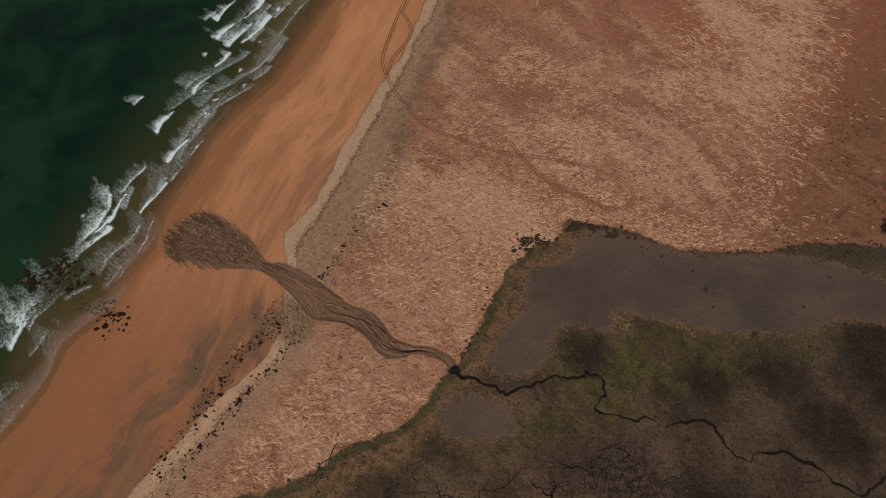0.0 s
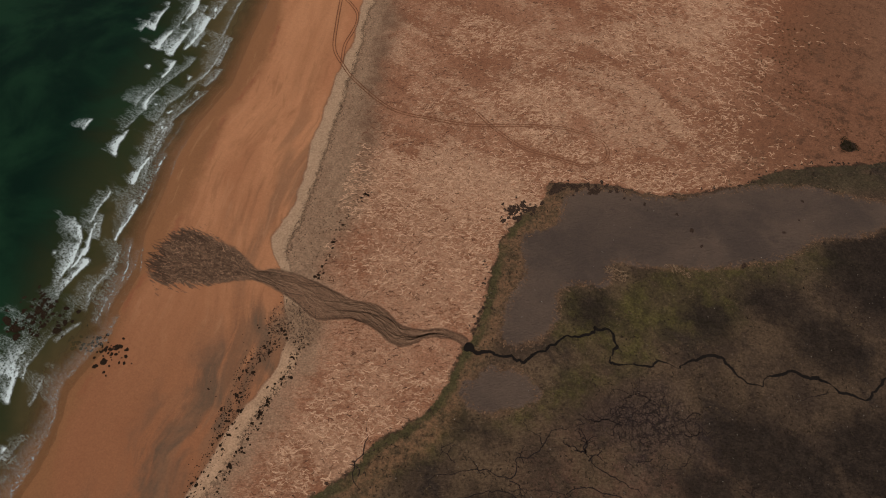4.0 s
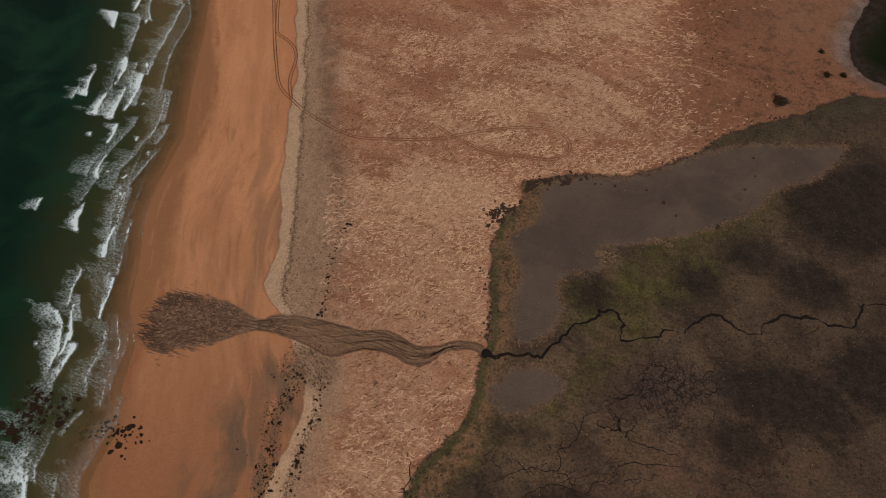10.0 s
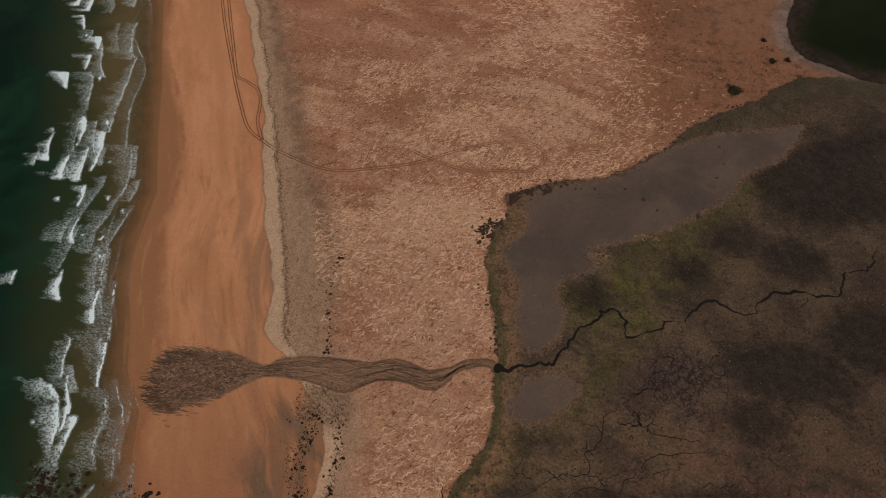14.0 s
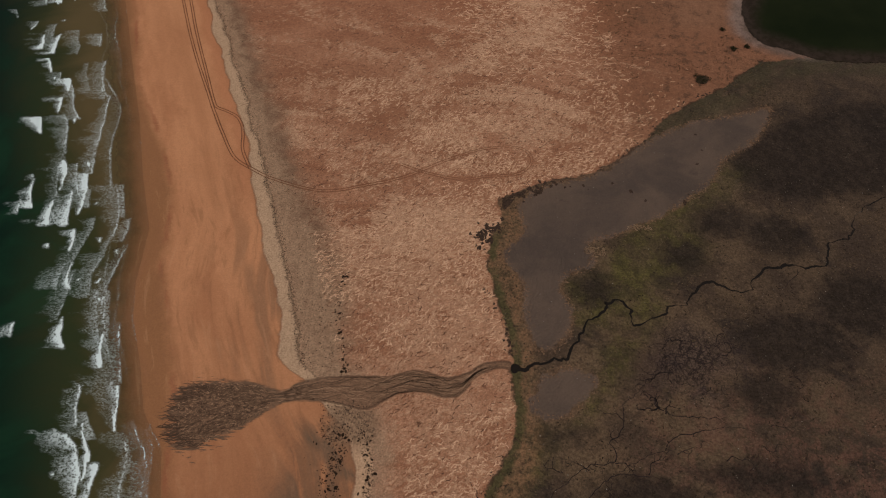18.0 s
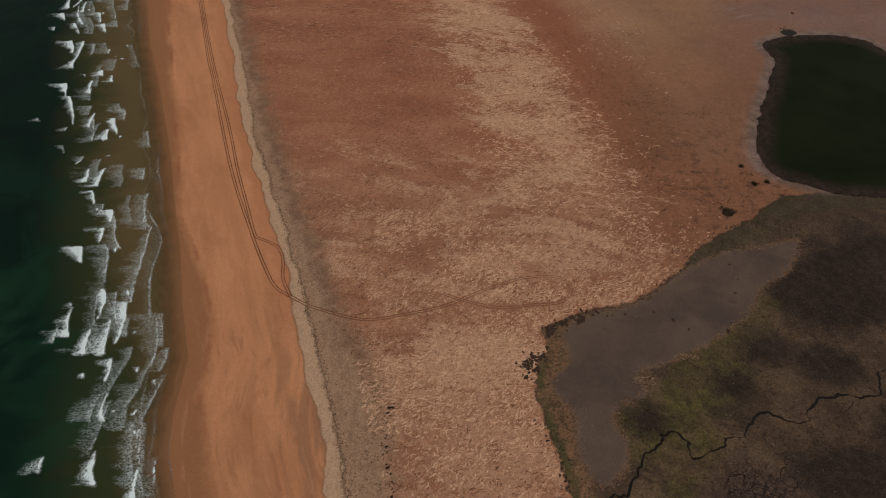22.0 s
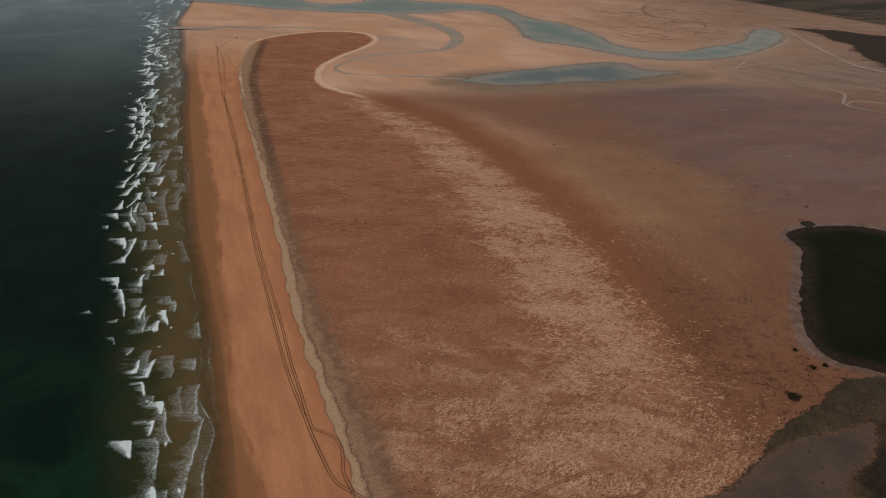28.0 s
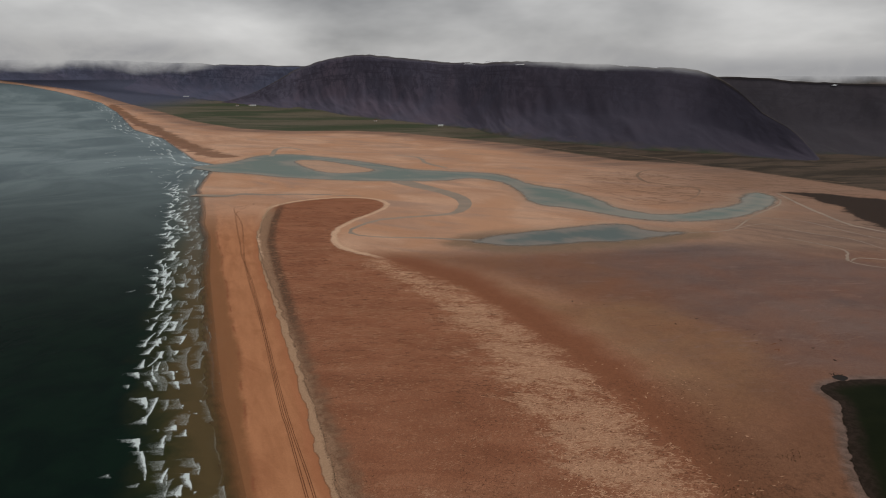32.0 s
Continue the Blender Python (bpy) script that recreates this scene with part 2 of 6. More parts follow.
def hummocks(x, y):
    """Low swells of the grassy ground behind the beach."""
    inland = np.clip((x - across(BERM, y)) / 8, 0, 1) * np.clip(-away(x, y, MARSH_LINE, True) / 6, 0, 1) * np.clip(-away(x, y, FAN, True) / 4, 0, 1)
    return 0.55 * fbm(x, y, 11, 3, 3) * inland * np.clip(away(x, y, SPIT_LINE, True) / 10 + (y < 330), 0, 1)


def blots(x, y, patches):
    """Distance inside the nearest of several oval patches."""
    out = np.full(x.shape, -60.0)
    for cx, cy, rx, ry in patches:
        out = np.maximum(out, (1 - np.hypot((x - cx) / rx, (y - cy) / ry)) * min(rx, ry))
    return out


def steps_between(*runs):
    """Grid lines: runs of (end, cell) from a start, each growing to its cell."""
    out = [runs[0][0]]
    cell = runs[0][1]
    for end, goal in runs[1:]:
        while out[-1] < end:
            cell += (goal - cell) * (0.06 if goal > cell else 0.3)
            out.append(out[-1] + cell)
    return np.array(out)


def sheet(name, xs, ys, zs, nx, ny, attributes, material):
    """One grid mesh, given row by row, with its named values at the corners."""
    me = bpy.data.meshes.new(name)
    co = np.stack([xs, ys, zs], -1).astype(np.float32)
    me.vertices.add(nx * ny)
    me.vertices.foreach_set("co", co.ravel())
    i = np.arange((ny - 1) * (nx - 1))
    a = (i // (nx - 1)) * nx + i % (nx - 1)
    quads = np.stack([a, a + 1, a + nx + 1, a + nx], -1).astype(np.int32)
    me.loops.add(quads.size)
    me.loops.foreach_set("vertex_index", quads.ravel())
    me.polygons.add(len(quads))
    me.polygons.foreach_set("loop_start", np.arange(0, quads.size, 4, dtype=np.int32))
    me.polygons.foreach_set("use_smooth", np.ones(len(quads), bool))
    me.update(calc_edges=True)
    for key, values in attributes.items():
        me.attributes.new(key, "FLOAT", "POINT").data.foreach_set("value", values.astype(np.float32).ravel())
    me.materials.append(material)
    return new(name, me)


# ---- materials ----
class Nodes:
    """Short hand for writing a node material."""

    def __init__(self, name):
        self.mat = bpy.data.materials.new(name)
        self.mat.use_nodes = True
        self.tree = self.mat.node_tree
        self.bsdf = self.tree.nodes["Principled BSDF"]
        self.out = self.tree.nodes["Material Output"]
        self.place = self.tree.nodes.new("ShaderNodeNewGeometry").outputs["Position"]

    def put(self, socket, value):
        if isinstance(value, bpy.types.NodeSocket):
            self.tree.links.new(value, socket)
        elif isinstance(value, tuple) and len(value) == 3 and socket.type == "RGBA":
            socket.default_value = (*value, 1)
        else:
            socket.default_value = value

    def attr(self, name):
        n = self.tree.nodes.new("ShaderNodeAttribute")
        n.attribute_name = name
        return n.outputs["Fac"]

    def math(self, op, a, b=0.0, clamp=False):
        n = self.tree.nodes.new("ShaderNodeMath")
        n.operation, n.use_clamp = op, clamp
        self.put(n.inputs[0], a), self.put(n.inputs[1], b)
        return n.outputs[0]

    def add(self, a, b):
        return self.math("ADD", a, b)

    def mul(self, a, b):
        return self.math("MULTIPLY", a, b)

    def step(self, x, lo, hi):
        """0 at lo, 1 at hi, smooth between; lo may be the larger."""
        n = self.tree.nodes.new("ShaderNodeMapRange")
        n.interpolation_type = "SMOOTHSTEP"
        flip = lo > hi
        self.put(n.inputs[0], x), self.put(n.inputs[1], min(lo, hi)), self.put(n.inputs[2], max(lo, hi))
        self.put(n.inputs[3], 1.0 if flip else 0.0), self.put(n.inputs[4], 0.0 if flip else 1.0)
        return n.outputs[0]

    def mix(self, f, a, b):
        n = self.tree.nodes.new("ShaderNodeMix")
        n.data_type = "RGBA"
        self.put(n.inputs[0], f), self.put(n.inputs[6], a), self.put(n.inputs[7], b)
        return n.outputs[2]

    def blend(self, f, a, b):
        n = self.tree.nodes.new("ShaderNodeMix")
        self.put(n.inputs[0], f), self.put(n.inputs[2], a), self.put(n.inputs[3], b)
        return n.outputs[0]

    def turned(self, angle=0.0, scale=(1, 1, 1)):
        n = self.tree.nodes.new("ShaderNodeMapping")
        self.put(n.inputs[0], self.place)
        n.vector_type = "TEXTURE"
        n.inputs["Rotation"].default_value = (0, 0, radians(angle))
        n.inputs["Scale"].default_value = tuple(1 / s for s in scale)
        return n.outputs[0]

    def noise(self, size, detail=3, rough=0.55, distort=0.0, vec=None):
        n = self.tree.nodes.new("ShaderNodeTexNoise")
        self.put(n.inputs["Vector"], vec or self.place)
        n.inputs["Scale"].default_value, n.inputs["Detail"].default_value = 1.0 / size, detail
        n.inputs["Roughness"].default_value, n.inputs["Distortion"].default_value = rough, distort
        return n.outputs["Fac"]

    def cells(self, size, feature="F1", vec=None, random=1.0):
        n = self.tree.nodes.new("ShaderNodeTexVoronoi")
        n.feature = feature
        self.put(n.inputs["Vector"], vec or self.place)
        n.inputs["Scale"].default_value = 1.0 / size
        n.inputs["Randomness"].default_value = random
        return n.outputs["Distance"]

    def warped(self, size, amount, vec=None):
        """The place, shifted about by noise."""
        n = self.tree.nodes.new("ShaderNodeTexNoise")
        self.put(n.inputs["Vector"], vec or self.place)
        n.inputs["Scale"].default_value, n.inputs["Detail"].default_value = 1.0 / size, 3
        m = self.tree.nodes.new("ShaderNodeVectorMath")
        m.operation = "MULTIPLY_ADD"
        self.tree.links.new(n.outputs["Color"], m.inputs[0])
        m.inputs[1].default_value = (amount, amount, 0)
        self.put(m.inputs[2], vec or self.place)
        return m.outputs[0]

    def joined(self, x, y):
        n = self.tree.nodes.new("ShaderNodeCombineXYZ")
        self.put(n.inputs[0], x), self.put(n.inputs[1], y)
        return n.outputs[0]

    def ridge(self, value, wide, thin):
        """1 along the level lines of a noise."""
        return self.step(self.math("ABSOLUTE", self.math("SUBTRACT", value, 0.5)), wide, thin)

    def still_water(self, color, rough, bump, strength, distance, sheen=0.4, cover=None, dull=None):
        """Water seen through a polarised lens: its own colour with a part of the sky's mirror image. cover: how opaque; dull: where foam hides the gloss."""
        n = self.tree.nodes
        b = n.new("ShaderNodeBump")
        b.inputs["Strength"].default_value, b.inputs["Distance"].default_value = strength, distance
        self.put(b.inputs["Height"], bump)
        body, gloss, fresnel, both = n.new("ShaderNodeBsdfDiffuse"), n.new("ShaderNodeBsdfGlossy"), n.new("ShaderNodeFresnel"), n.new("ShaderNodeMixShader")
        fresnel.inputs["IOR"].default_value = 1.33
        self.put(body.inputs["Color"], color), self.put(gloss.inputs["Roughness"], rough)
        for node in (body, gloss, fresnel):
            self.put(node.inputs["Normal"], b.outputs["Normal"])
        part_seen = self.mul(fresnel.outputs[0], sheen)
        self.put(both.inputs[0], part_seen if dull is None else self.mul(part_seen, self.math("SUBTRACT", 1.0, dull)))
        self.tree.links.new(body.outputs[0], both.inputs[1])
        self.tree.links.new(gloss.outputs[0], both.inputs[2])
        last = both
        if cover is not None:
            clear, last = n.new("ShaderNodeBsdfTransparent"), n.new("ShaderNodeMixShader")
            self.put(last.inputs[0], cover)
            self.tree.links.new(clear.outputs[0], last.inputs[1])
            self.tree.links.new(both.outputs[0], last.inputs[2])
        self.tree.links.new(last.outputs[0], self.out.inputs["Surface"])
        return self.mat

    def finish(self, color, rough=0.9, bump=None, strength=0.4, distance=0.3, specular=0.3):
        self.put(self.bsdf.inputs["Base Color"], color)
        self.put(self.bsdf.inputs["Roughness"], rough)
        self.put(self.bsdf.inputs["Specular IOR Level"], specular)
        if bump is not None:
            b = self.tree.nodes.new("ShaderNodeBump")
            b.inputs["Strength"].default_value, b.inputs["Distance"].default_value = strength, distance
            self.put(b.inputs["Height"], bump)
            self.put(self.bsdf.inputs["Normal"], b.outputs["Normal"])
        return self.mat

def ground_material():
    g = Nodes("sand_and_marsh")
    fine, mid, broad = g.noise(1.3, 5, 0.65), g.noise(9, 5, 0.6), g.noise(60, 4)
    ragged = g.math("SUBTRACT", g.noise(5.5, 8, 0.74), 0.5)
    along = g.joined(g.attr("sea"), g.mul(g.attr("yy"), 0.13))

    def inside(name, soft=1.0, rag=6.0):
        return g.step(g.add(g.attr(name), g.mul(ragged, rag)), -soft, soft)

    # open sand of the delta, combed by old floods
    comb = g.noise(34, 6, 0.6, 1.2, g.turned(-30, (0.30, 1, 1)))
    color = g.mix(g.step(g.noise(150, 6, 0.58, 1.2, g.turned(-32, (0.4, 1, 1))), 0.36, 0.64), (0.60, 0.362, 0.240), (0.47, 0.264, 0.168))
    color = g.mix(g.mul(g.step(g.noise(260, 4, 0.55, 1.0), 0.46, 0.60), 0.7), color, (0.50, 0.262, 0.150))
    color = g.mix(g.mul(g.step(g.noise(90, 6, 0.6, 1.4, g.turned(-28, (0.3, 1, 1))), 0.47, 0.68), 0.6), color, (0.36, 0.242, 0.190))
    color = g.mix(g.mul(g.step(g.add(g.attr("xx"), g.mul(g.math("SUBTRACT", g.noise(120, 5, 0.6), 0.5), 300)), 150, 750), 0.8), color, (0.235, 0.145, 0.105))
    old = g.mul(g.step(g.attr("xx"), 250, 420), g.mul(g.step(g.attr("yy"), 1250, 1330), g.step(g.attr("yy"), 1800, 1650)))
    color = g.mix(g.mul(g.mul(g.ridge(comb, 0.035, 0.008), old), 0.7), color, (0.18, 0.105, 0.068))
    sodden = g.mul(g.step(g.add(g.attr("xx"), g.mul(g.math("SUBTRACT", g.noise(60, 6, 0.65, 0.6), 0.5), 200)), 320, 540), g.step(g.add(g.attr("yy"), g.mul(g.math("SUBTRACT", g.noise(80, 5, 0.6), 0.5), 160)), 1200, 1090))
    color = g.mix(g.mul(sodden, 0.8), color, g.mix(g.step(g.noise(30, 6, 0.68, 1.0, g.turned(-40, (0.22, 1, 1))), 0.42, 0.58), (0.185, 0.122, 0.098), (0.270, 0.178, 0.130)))
    # wet flats
    flats = inside("flats", 45, 60)
    leaden = g.step(g.add(g.add(g.attr("xx"), g.mul(g.attr("yy"), 0.35)), g.mul(g.math("SUBTRACT", g.noise(120, 6, 0.64, 0.8), 0.5), 420)), 330, 640)
    flat_color = g.mix(leaden, g.mix(g.noise(50, 4), (0.245, 0.122, 0.068), (0.185, 0.088, 0.050)), g.mix(g.step(g.noise(70, 5, 0.6, 0.8, g.turned(15, (0.4, 1, 1))), 0.35, 0.65), (0.128, 0.093, 0.086), (0.178, 0.127, 0.112)))
    flat_color = g.mix(g.mul(g.step(g.noise(14, 6, 0.7, 0.8, g.turned(10, (0.45, 1, 1))), 0.56, 0.68), 0.6), flat_color, (0.165, 0.088, 0.060))
    color = g.mix(flats, color, flat_color)
    color = g.mix(g.mul(inside("olive", 22, 46), 0.75), color, g.mix(g.step(g.noise(40, 5, 0.6), 0.35, 0.65), (0.300, 0.170, 0.088), (0.235, 0.135, 0.075)))
    color = g.mix(g.mul(g.mul(flats, g.step(g.noise(3.5, 5, 0.7), 0.64, 0.70)), g.step(g.noise(45, 3), 0.5, 0.6)), color, (0.12, 0.065, 0.042))
    wisp = g.noise(9, 6, 0.7, 1.0, g.turned(6, (0.28, 1, 1)))
    color = g.mix(g.mul(g.mul(flats, g.step(wisp, 0.54, 0.64)), g.mul(g.step(g.noise(80, 4), 0.42, 0.56), 0.65)), color, (0.275, 0.192, 0.166))
    color = g.mix(g.mul(g.mul(flats, g.step(wisp, 0.42, 0.33)), g.mul(g.step(g.noise(70, 4, 0.5, 0.4), 0.46, 0.60), 0.6)), color, (0.105, 0.058, 0.046))
    # smooth red sand beside the hummocks
    red = g.mul(g.step(g.add(g.attr("spit"), g.mul(g.math("SUBTRACT", broad, 0.5), 40)), -84, -22), g.step(g.attr("yy"), 980, 880))
    color = g.mix(red, color, g.mix(mid, (0.258, 0.104, 0.054), (0.222, 0.086, 0.044)))
    inner = g.mul(g.mul(g.step(g.add(g.attr("xx"), g.mul(ragged, 30)), 150, 195), g.step(g.add(g.attr("yy"), g.mul(g.math("SUBTRACT", broad, 0.5), 200)), 560, 400)), g.step(g.attr("yy"), 205, 235))
    color = g.mix(g.mul(inner, 0.9), color, g.mix(mid, (0.215, 0.100, 0.055), (0.160, 0.071, 0.039)))
    # hummocks: thin red-brown grass with bare pale streaks
    spit = inside("dune", 10, 14)
    dune = g.mix(g.step(g.noise(22, 5, 0.6, 0.5, g.turned(-12, (0.45, 1, 1))), 0.35, 0.65), (0.380, 0.178, 0.102), (0.285, 0.122, 0.066))
    north = g.step(g.attr("yy"), 290, 420)
    dune = g.mix(g.mul(north, 0.55), dune, g.mix(g.step(g.noise(38, 5, 0.6, 0.4, g.turned(-3, (0.35, 1, 1))), 0.38, 0.62), (0.335, 0.130, 0.069), (0.250, 0.091, 0.047)))
    # darker inland: partly browner ground, partly the lens's corner falloff put into colour
    dune = g.mix(g.mul(g.step(g.attr("xx"), 130, 215), 0.7), dune, (0.190, 0.083, 0.045))
    dune = g.mix(g.mul(g.step(fine, 0.50, 0.68), 0.40), dune, (0.165, 0.072, 0.041))
    color = g.mix(spit, color, dune)
    worm = g.noise(1.5, 3, 0.55, 2.0, g.turned(38, (0.5, 1.15, 1)))
    ripple = g.noise(2.0, 3, 0.6, 1.6, g.turned(4, (0.35, 1.2, 1)))
    pattern = g.blend(north, worm, ripple)
    lush = g.add(g.mul(g.attr("pale"), g.blend(north, 0.06, 0.30)), g.add(g.mul(g.math("SUBTRACT", g.noise(26, 6, 0.66, 1.0, g.turned(-14, (0.38, 1, 1))), 0.5), 0.95), g.blend(north, 0.0, -0.16)))
    lush = g.add(lush, g.mul(g.step(g.attr("yy"), 250, 190), 0.05))
    # fewer pale streaks inland, for the same falloff
    lush = g.math("SUBTRACT", lush, g.mul(g.step(g.attr("xx"), 120, 200), 0.07))
    bare = g.step(g.add(g.add(g.mul(pattern, 0.8), lush), g.mul(g.math("SUBTRACT", g.noise(6.5, 5, 0.65, 0.8), 0.5), 0.45)), 0.41, 0.56)
    bare = g.mul(bare, g.step(g.add(g.attr("xx"), g.mul(ragged, 40)), 225, 165))
    bare = g.mul(bare, g.step(g.add(g.attr("spit"), g.add(g.mul(ragged, 30), g.mul(g.step(g.attr("yy"), 335, 300), 60))), -12, 8))
    bare = g.mul(bare, g.step(g.attr("dune"), -70, -30))
    color = g.mix(g.mul(bare, 0.80), color, g.mix(g.step(fine, 0.35, 0.65), (0.600, 0.360, 0.226), (0.470, 0.260, 0.155)))
    # dark lines painted as the shade of small ridges in the sand
    ridge_shade = g.ridge(g.noise(1.7, 3, 0.6, 2.2, g.turned(38, (0.5, 1.2, 1))), 0.055, 0.012)
    grown = g.mul(spit, g.step(g.attr("yy"), 900, 500))
    color = g.mix(g.mul(g.mul(ridge_shade, grown), 0.35), color, (0.17, 0.074, 0.042))
    # thin dark scrub on the inner end
    scrub = g.mul(g.step(g.attr("xx"), 165, 210), g.mul(g.step(g.attr("yy"), 470, 330), g.step(g.attr("yy"), 225, 240)))
    color = g.mix(g.mul(scrub, g.step(g.noise(7, 6, 0.7), 0.50, 0.66)), color, (0.13, 0.062, 0.036))
    # grey stripe along the seaward edge of the hummocks
    grey = g.mul(g.step(g.add(g.attr("berm"), g.mul(ragged, 7)), -1.5, 2.5), g.mul(g.step(g.attr("yy"), 1300, 1180), g.step(g.add(g.attr("grey"), g.mul(g.math("SUBTRACT", g.noise(14, 6, 0.7), 0.5), 26)), 9, -7)))
    speck = g.step(g.noise(0.8, 4, 0.75), 0.50, 0.60)
    dark_side = g.step(g.add(g.attr("grey"), g.mul(g.math("SUBTRACT", g.noise(12, 6, 0.7), 0.5), 20)), -12, -3)
    grey_color = g.mix(g.step(g.noise(2.2, 5, 0.7), 0.38, 0.66), (0.39, 0.242, 0.150), (0.275, 0.165, 0.102))
    grey_color = g.mix(g.mul(g.mul(dark_side, g.step(g.attr("yy"), 150, 190)), g.add(0.45, g.mul(g.step(g.noise(6, 5, 0.65), 0.35, 0.65), 0.5))), grey_color, (0.168, 0.092, 0.056))
    grey_color = g.mix(g.mul(g.step(g.noise(4.5, 6, 0.72, 0.5), 0.48, 0.60), 0.5), grey_color, (0.215, 0.126, 0.078))
    grey_color = g.mix(g.mul(speck, 0.45), grey_color, (0.115, 0.072, 0.046))
    color = g.mix(g.mul(grey, 0.9), color, grey_color)
    # pale dry sand along the scarp and round the spit's end
    rim = g.mul(g.step(g.math("ABSOLUTE", g.add(g.attr("spit"), g.mul(g.math("SUBTRACT", g.noise(16, 5, 0.65), 0.5), 14))), 7.5, 3), g.step(g.attr("yy"), 890, 930))
    color = g.mix(g.mul(rim, 0.9), color, (0.64, 0.42, 0.28))
    hem = g.mul(g.mul(g.step(g.attr("yy"), 500, 760), g.step(g.attr("yy"), 1330, 1240)), g.mul(g.step(g.add(g.attr("grey"), g.mul(ragged, 10)), -9, -4), g.step(g.add(g.attr("grey"), g.mul(ragged, 14)), 9, 1)))
    color = g.mix(g.mul(g.mul(hem, 0.8), g.step(g.noise(3, 5, 0.7), 0.34, 0.52)), color, (0.105, 0.058, 0.036))
    pale = g.mul(g.step(g.add(g.attr("scarp"), g.mul(ragged, 6)), -0.6, 0.6), g.step(g.add(g.attr("berm"), g.mul(ragged, 9)), 2, -1))
    crumbs = g.mul(g.mul(g.step(g.noise(0.9, 4, 0.75), 0.47, 0.56), g.step(g.attr("yy"), 1300, 1200)), g.step(g.math("ABSOLUTE", g.add(g.attr("berm"), g.mul(ragged, 9))), 2.2, 0.6))
    color = g.mix(g.mul(pale, g.step(g.attr("yy"), 1320, 1220)), color, g.mix(g.step(g.attr("yy"), 112, 90), g.mix(fine, (0.48, 0.305, 0.190), (0.36, 0.222, 0.136)), g.mix(g.noise(6, 4), (0.52, 0.330, 0.205), (0.38, 0.215, 0.125))))
    color = g.mix(g.mul(crumbs, 0.7), color, (0.10, 0.062, 0.04))
    berm_line = g.mul(g.step(g.math("ABSOLUTE", g.add(g.attr("berm"), g.mul(ragged, 2.5))), 0.75, 0.15), g.mul(g.step(g.attr("yy"), 1200, 1000), g.step(g.attr("yy"), 116, 126)))
    color = g.mix(g.mul(berm_line, 0.6), color, (0.16, 0.098, 0.060))
    # beach
    thread = g.noise(3.4, 6, 0.66, 0.5, g.joined(g.attr("sea"), g.mul(g.attr("yy"), 0.16)))
    drift = g.noise(9, 3, 0.55, 0.2, along)
    beach = g.mix(g.step(drift, 0.32, 0.72), (0.50, 0.222, 0.108), (0.42, 0.180, 0.086))
    beach = g.mix(g.mul(g.step(broad, 0.45, 0.7), 0.45), beach, (0.39, 0.165, 0.078))
    beach = g.mix(g.mul(g.step(g.noise(24, 5, 0.6, 0.6, g.joined(g.attr("sea"), g.mul(g.attr("yy"), 0.5))), 0.48, 0.66), 0.5), beach, (0.34, 0.135, 0.064))
    # southward darkening puts the lens's corner falloff into the sand colour
    beach = g.mix(g.mul(g.step(g.attr("yy"), 170, 20), 0.85), beach, (0.265, 0.105, 0.050))
    stain = g.mul(g.step(g.add(g.attr("scarp"), g.mul(ragged, 14)), -32, -14), g.mul(g.step(drift, 0.47, 0.60), g.step(g.attr("yy"), 240, 150)))
    beach = g.mix(g.mul(stain, 0.7), beach, (0.25, 0.125, 0.068))
    ruddy = g.mul(g.step(g.add(g.attr("scarp"), g.mul(ragged, 8)), -9, -4), g.step(g.attr("yy"), 190, 240))
    beach = g.mix(g.mul(ruddy, 0.55), beach, (0.40, 0.155, 0.075))
    south = g.mul(g.step(g.attr("yy"), 108, 92), g.step(g.add(g.attr("scarp"), g.mul(ragged, 18)), -40, -20))
    blot = g.noise(13, 4, 0.55, 0.6, g.joined(g.attr("sea"), g.mul(g.attr("yy"), 0.4)))
    beach = g.mix(g.mul(g.mul(south, g.step(blot, 0.44, 0.62)), 0.75), beach, (0.125, 0.080, 0.052))
    smear = g.step(g.add(g.attr("stain"), g.add(g.mul(ragged, 5), g.mul(g.math("SUBTRACT", thread, 0.5), 24))), -2.5, 3)
    beach = g.mix(g.mul(smear, 0.5), beach, (0.112, 0.074, 0.048))
    damp = g.step(g.add(g.attr("wet"), g.add(g.mul(ragged, 5), g.mul(g.math("SUBTRACT", g.noise(40, 5, 0.65), 0.5), 16))), 4.5, -4.5)
    beach = g.mix(damp, beach, g.mix(drift, (0.300, 0.130, 0.058), (0.235, 0.105, 0.047)))
    edge = g.step(g.math("ABSOLUTE", g.add(g.attr("wet"), g.mul(ragged, 7))), 2.0, 0.2)
    beach = g.mix(g.mul(g.mul(edge, 0.6), g.step(g.noise(30, 3), 0.4, 0.6)), beach, (0.25, 0.080, 0.040))
    on_beach = g.mul(g.step(g.add(g.attr("scarp"), g.mul(ragged, 5)), 0.5, -0.5), g.step(g.attr("yy"), 1420, 1000))
    streaky = g.mul(g.step(g.attr("yy"), 300, 180), g.step(g.attr("yy"), 20, 110))
    beach = g.mix(g.mul(g.step(thread, 0.50, 0.66), g.mul(streaky, 0.50)), beach, (0.27, 0.118, 0.058))
    beach = g.mix(g.mul(g.step(thread, 0.44, 0.32), g.mul(streaky, 0.25)), beach, (0.50, 0.255, 0.135))
    color = g.mix(on_beach, color, beach)
    # thin shadow along the foot of the scarp, painted as a dark line
    scarp_shadow = g.mul(g.step(g.math("ABSOLUTE", g.add(g.attr("scarp"), g.mul(ragged, 2.5))), 0.8, 0.15), g.step(g.attr("yy"), 1250, 1000))
    color = g.mix(g.mul(scarp_shadow, 0.5), color, (0.19, 0.088, 0.048))
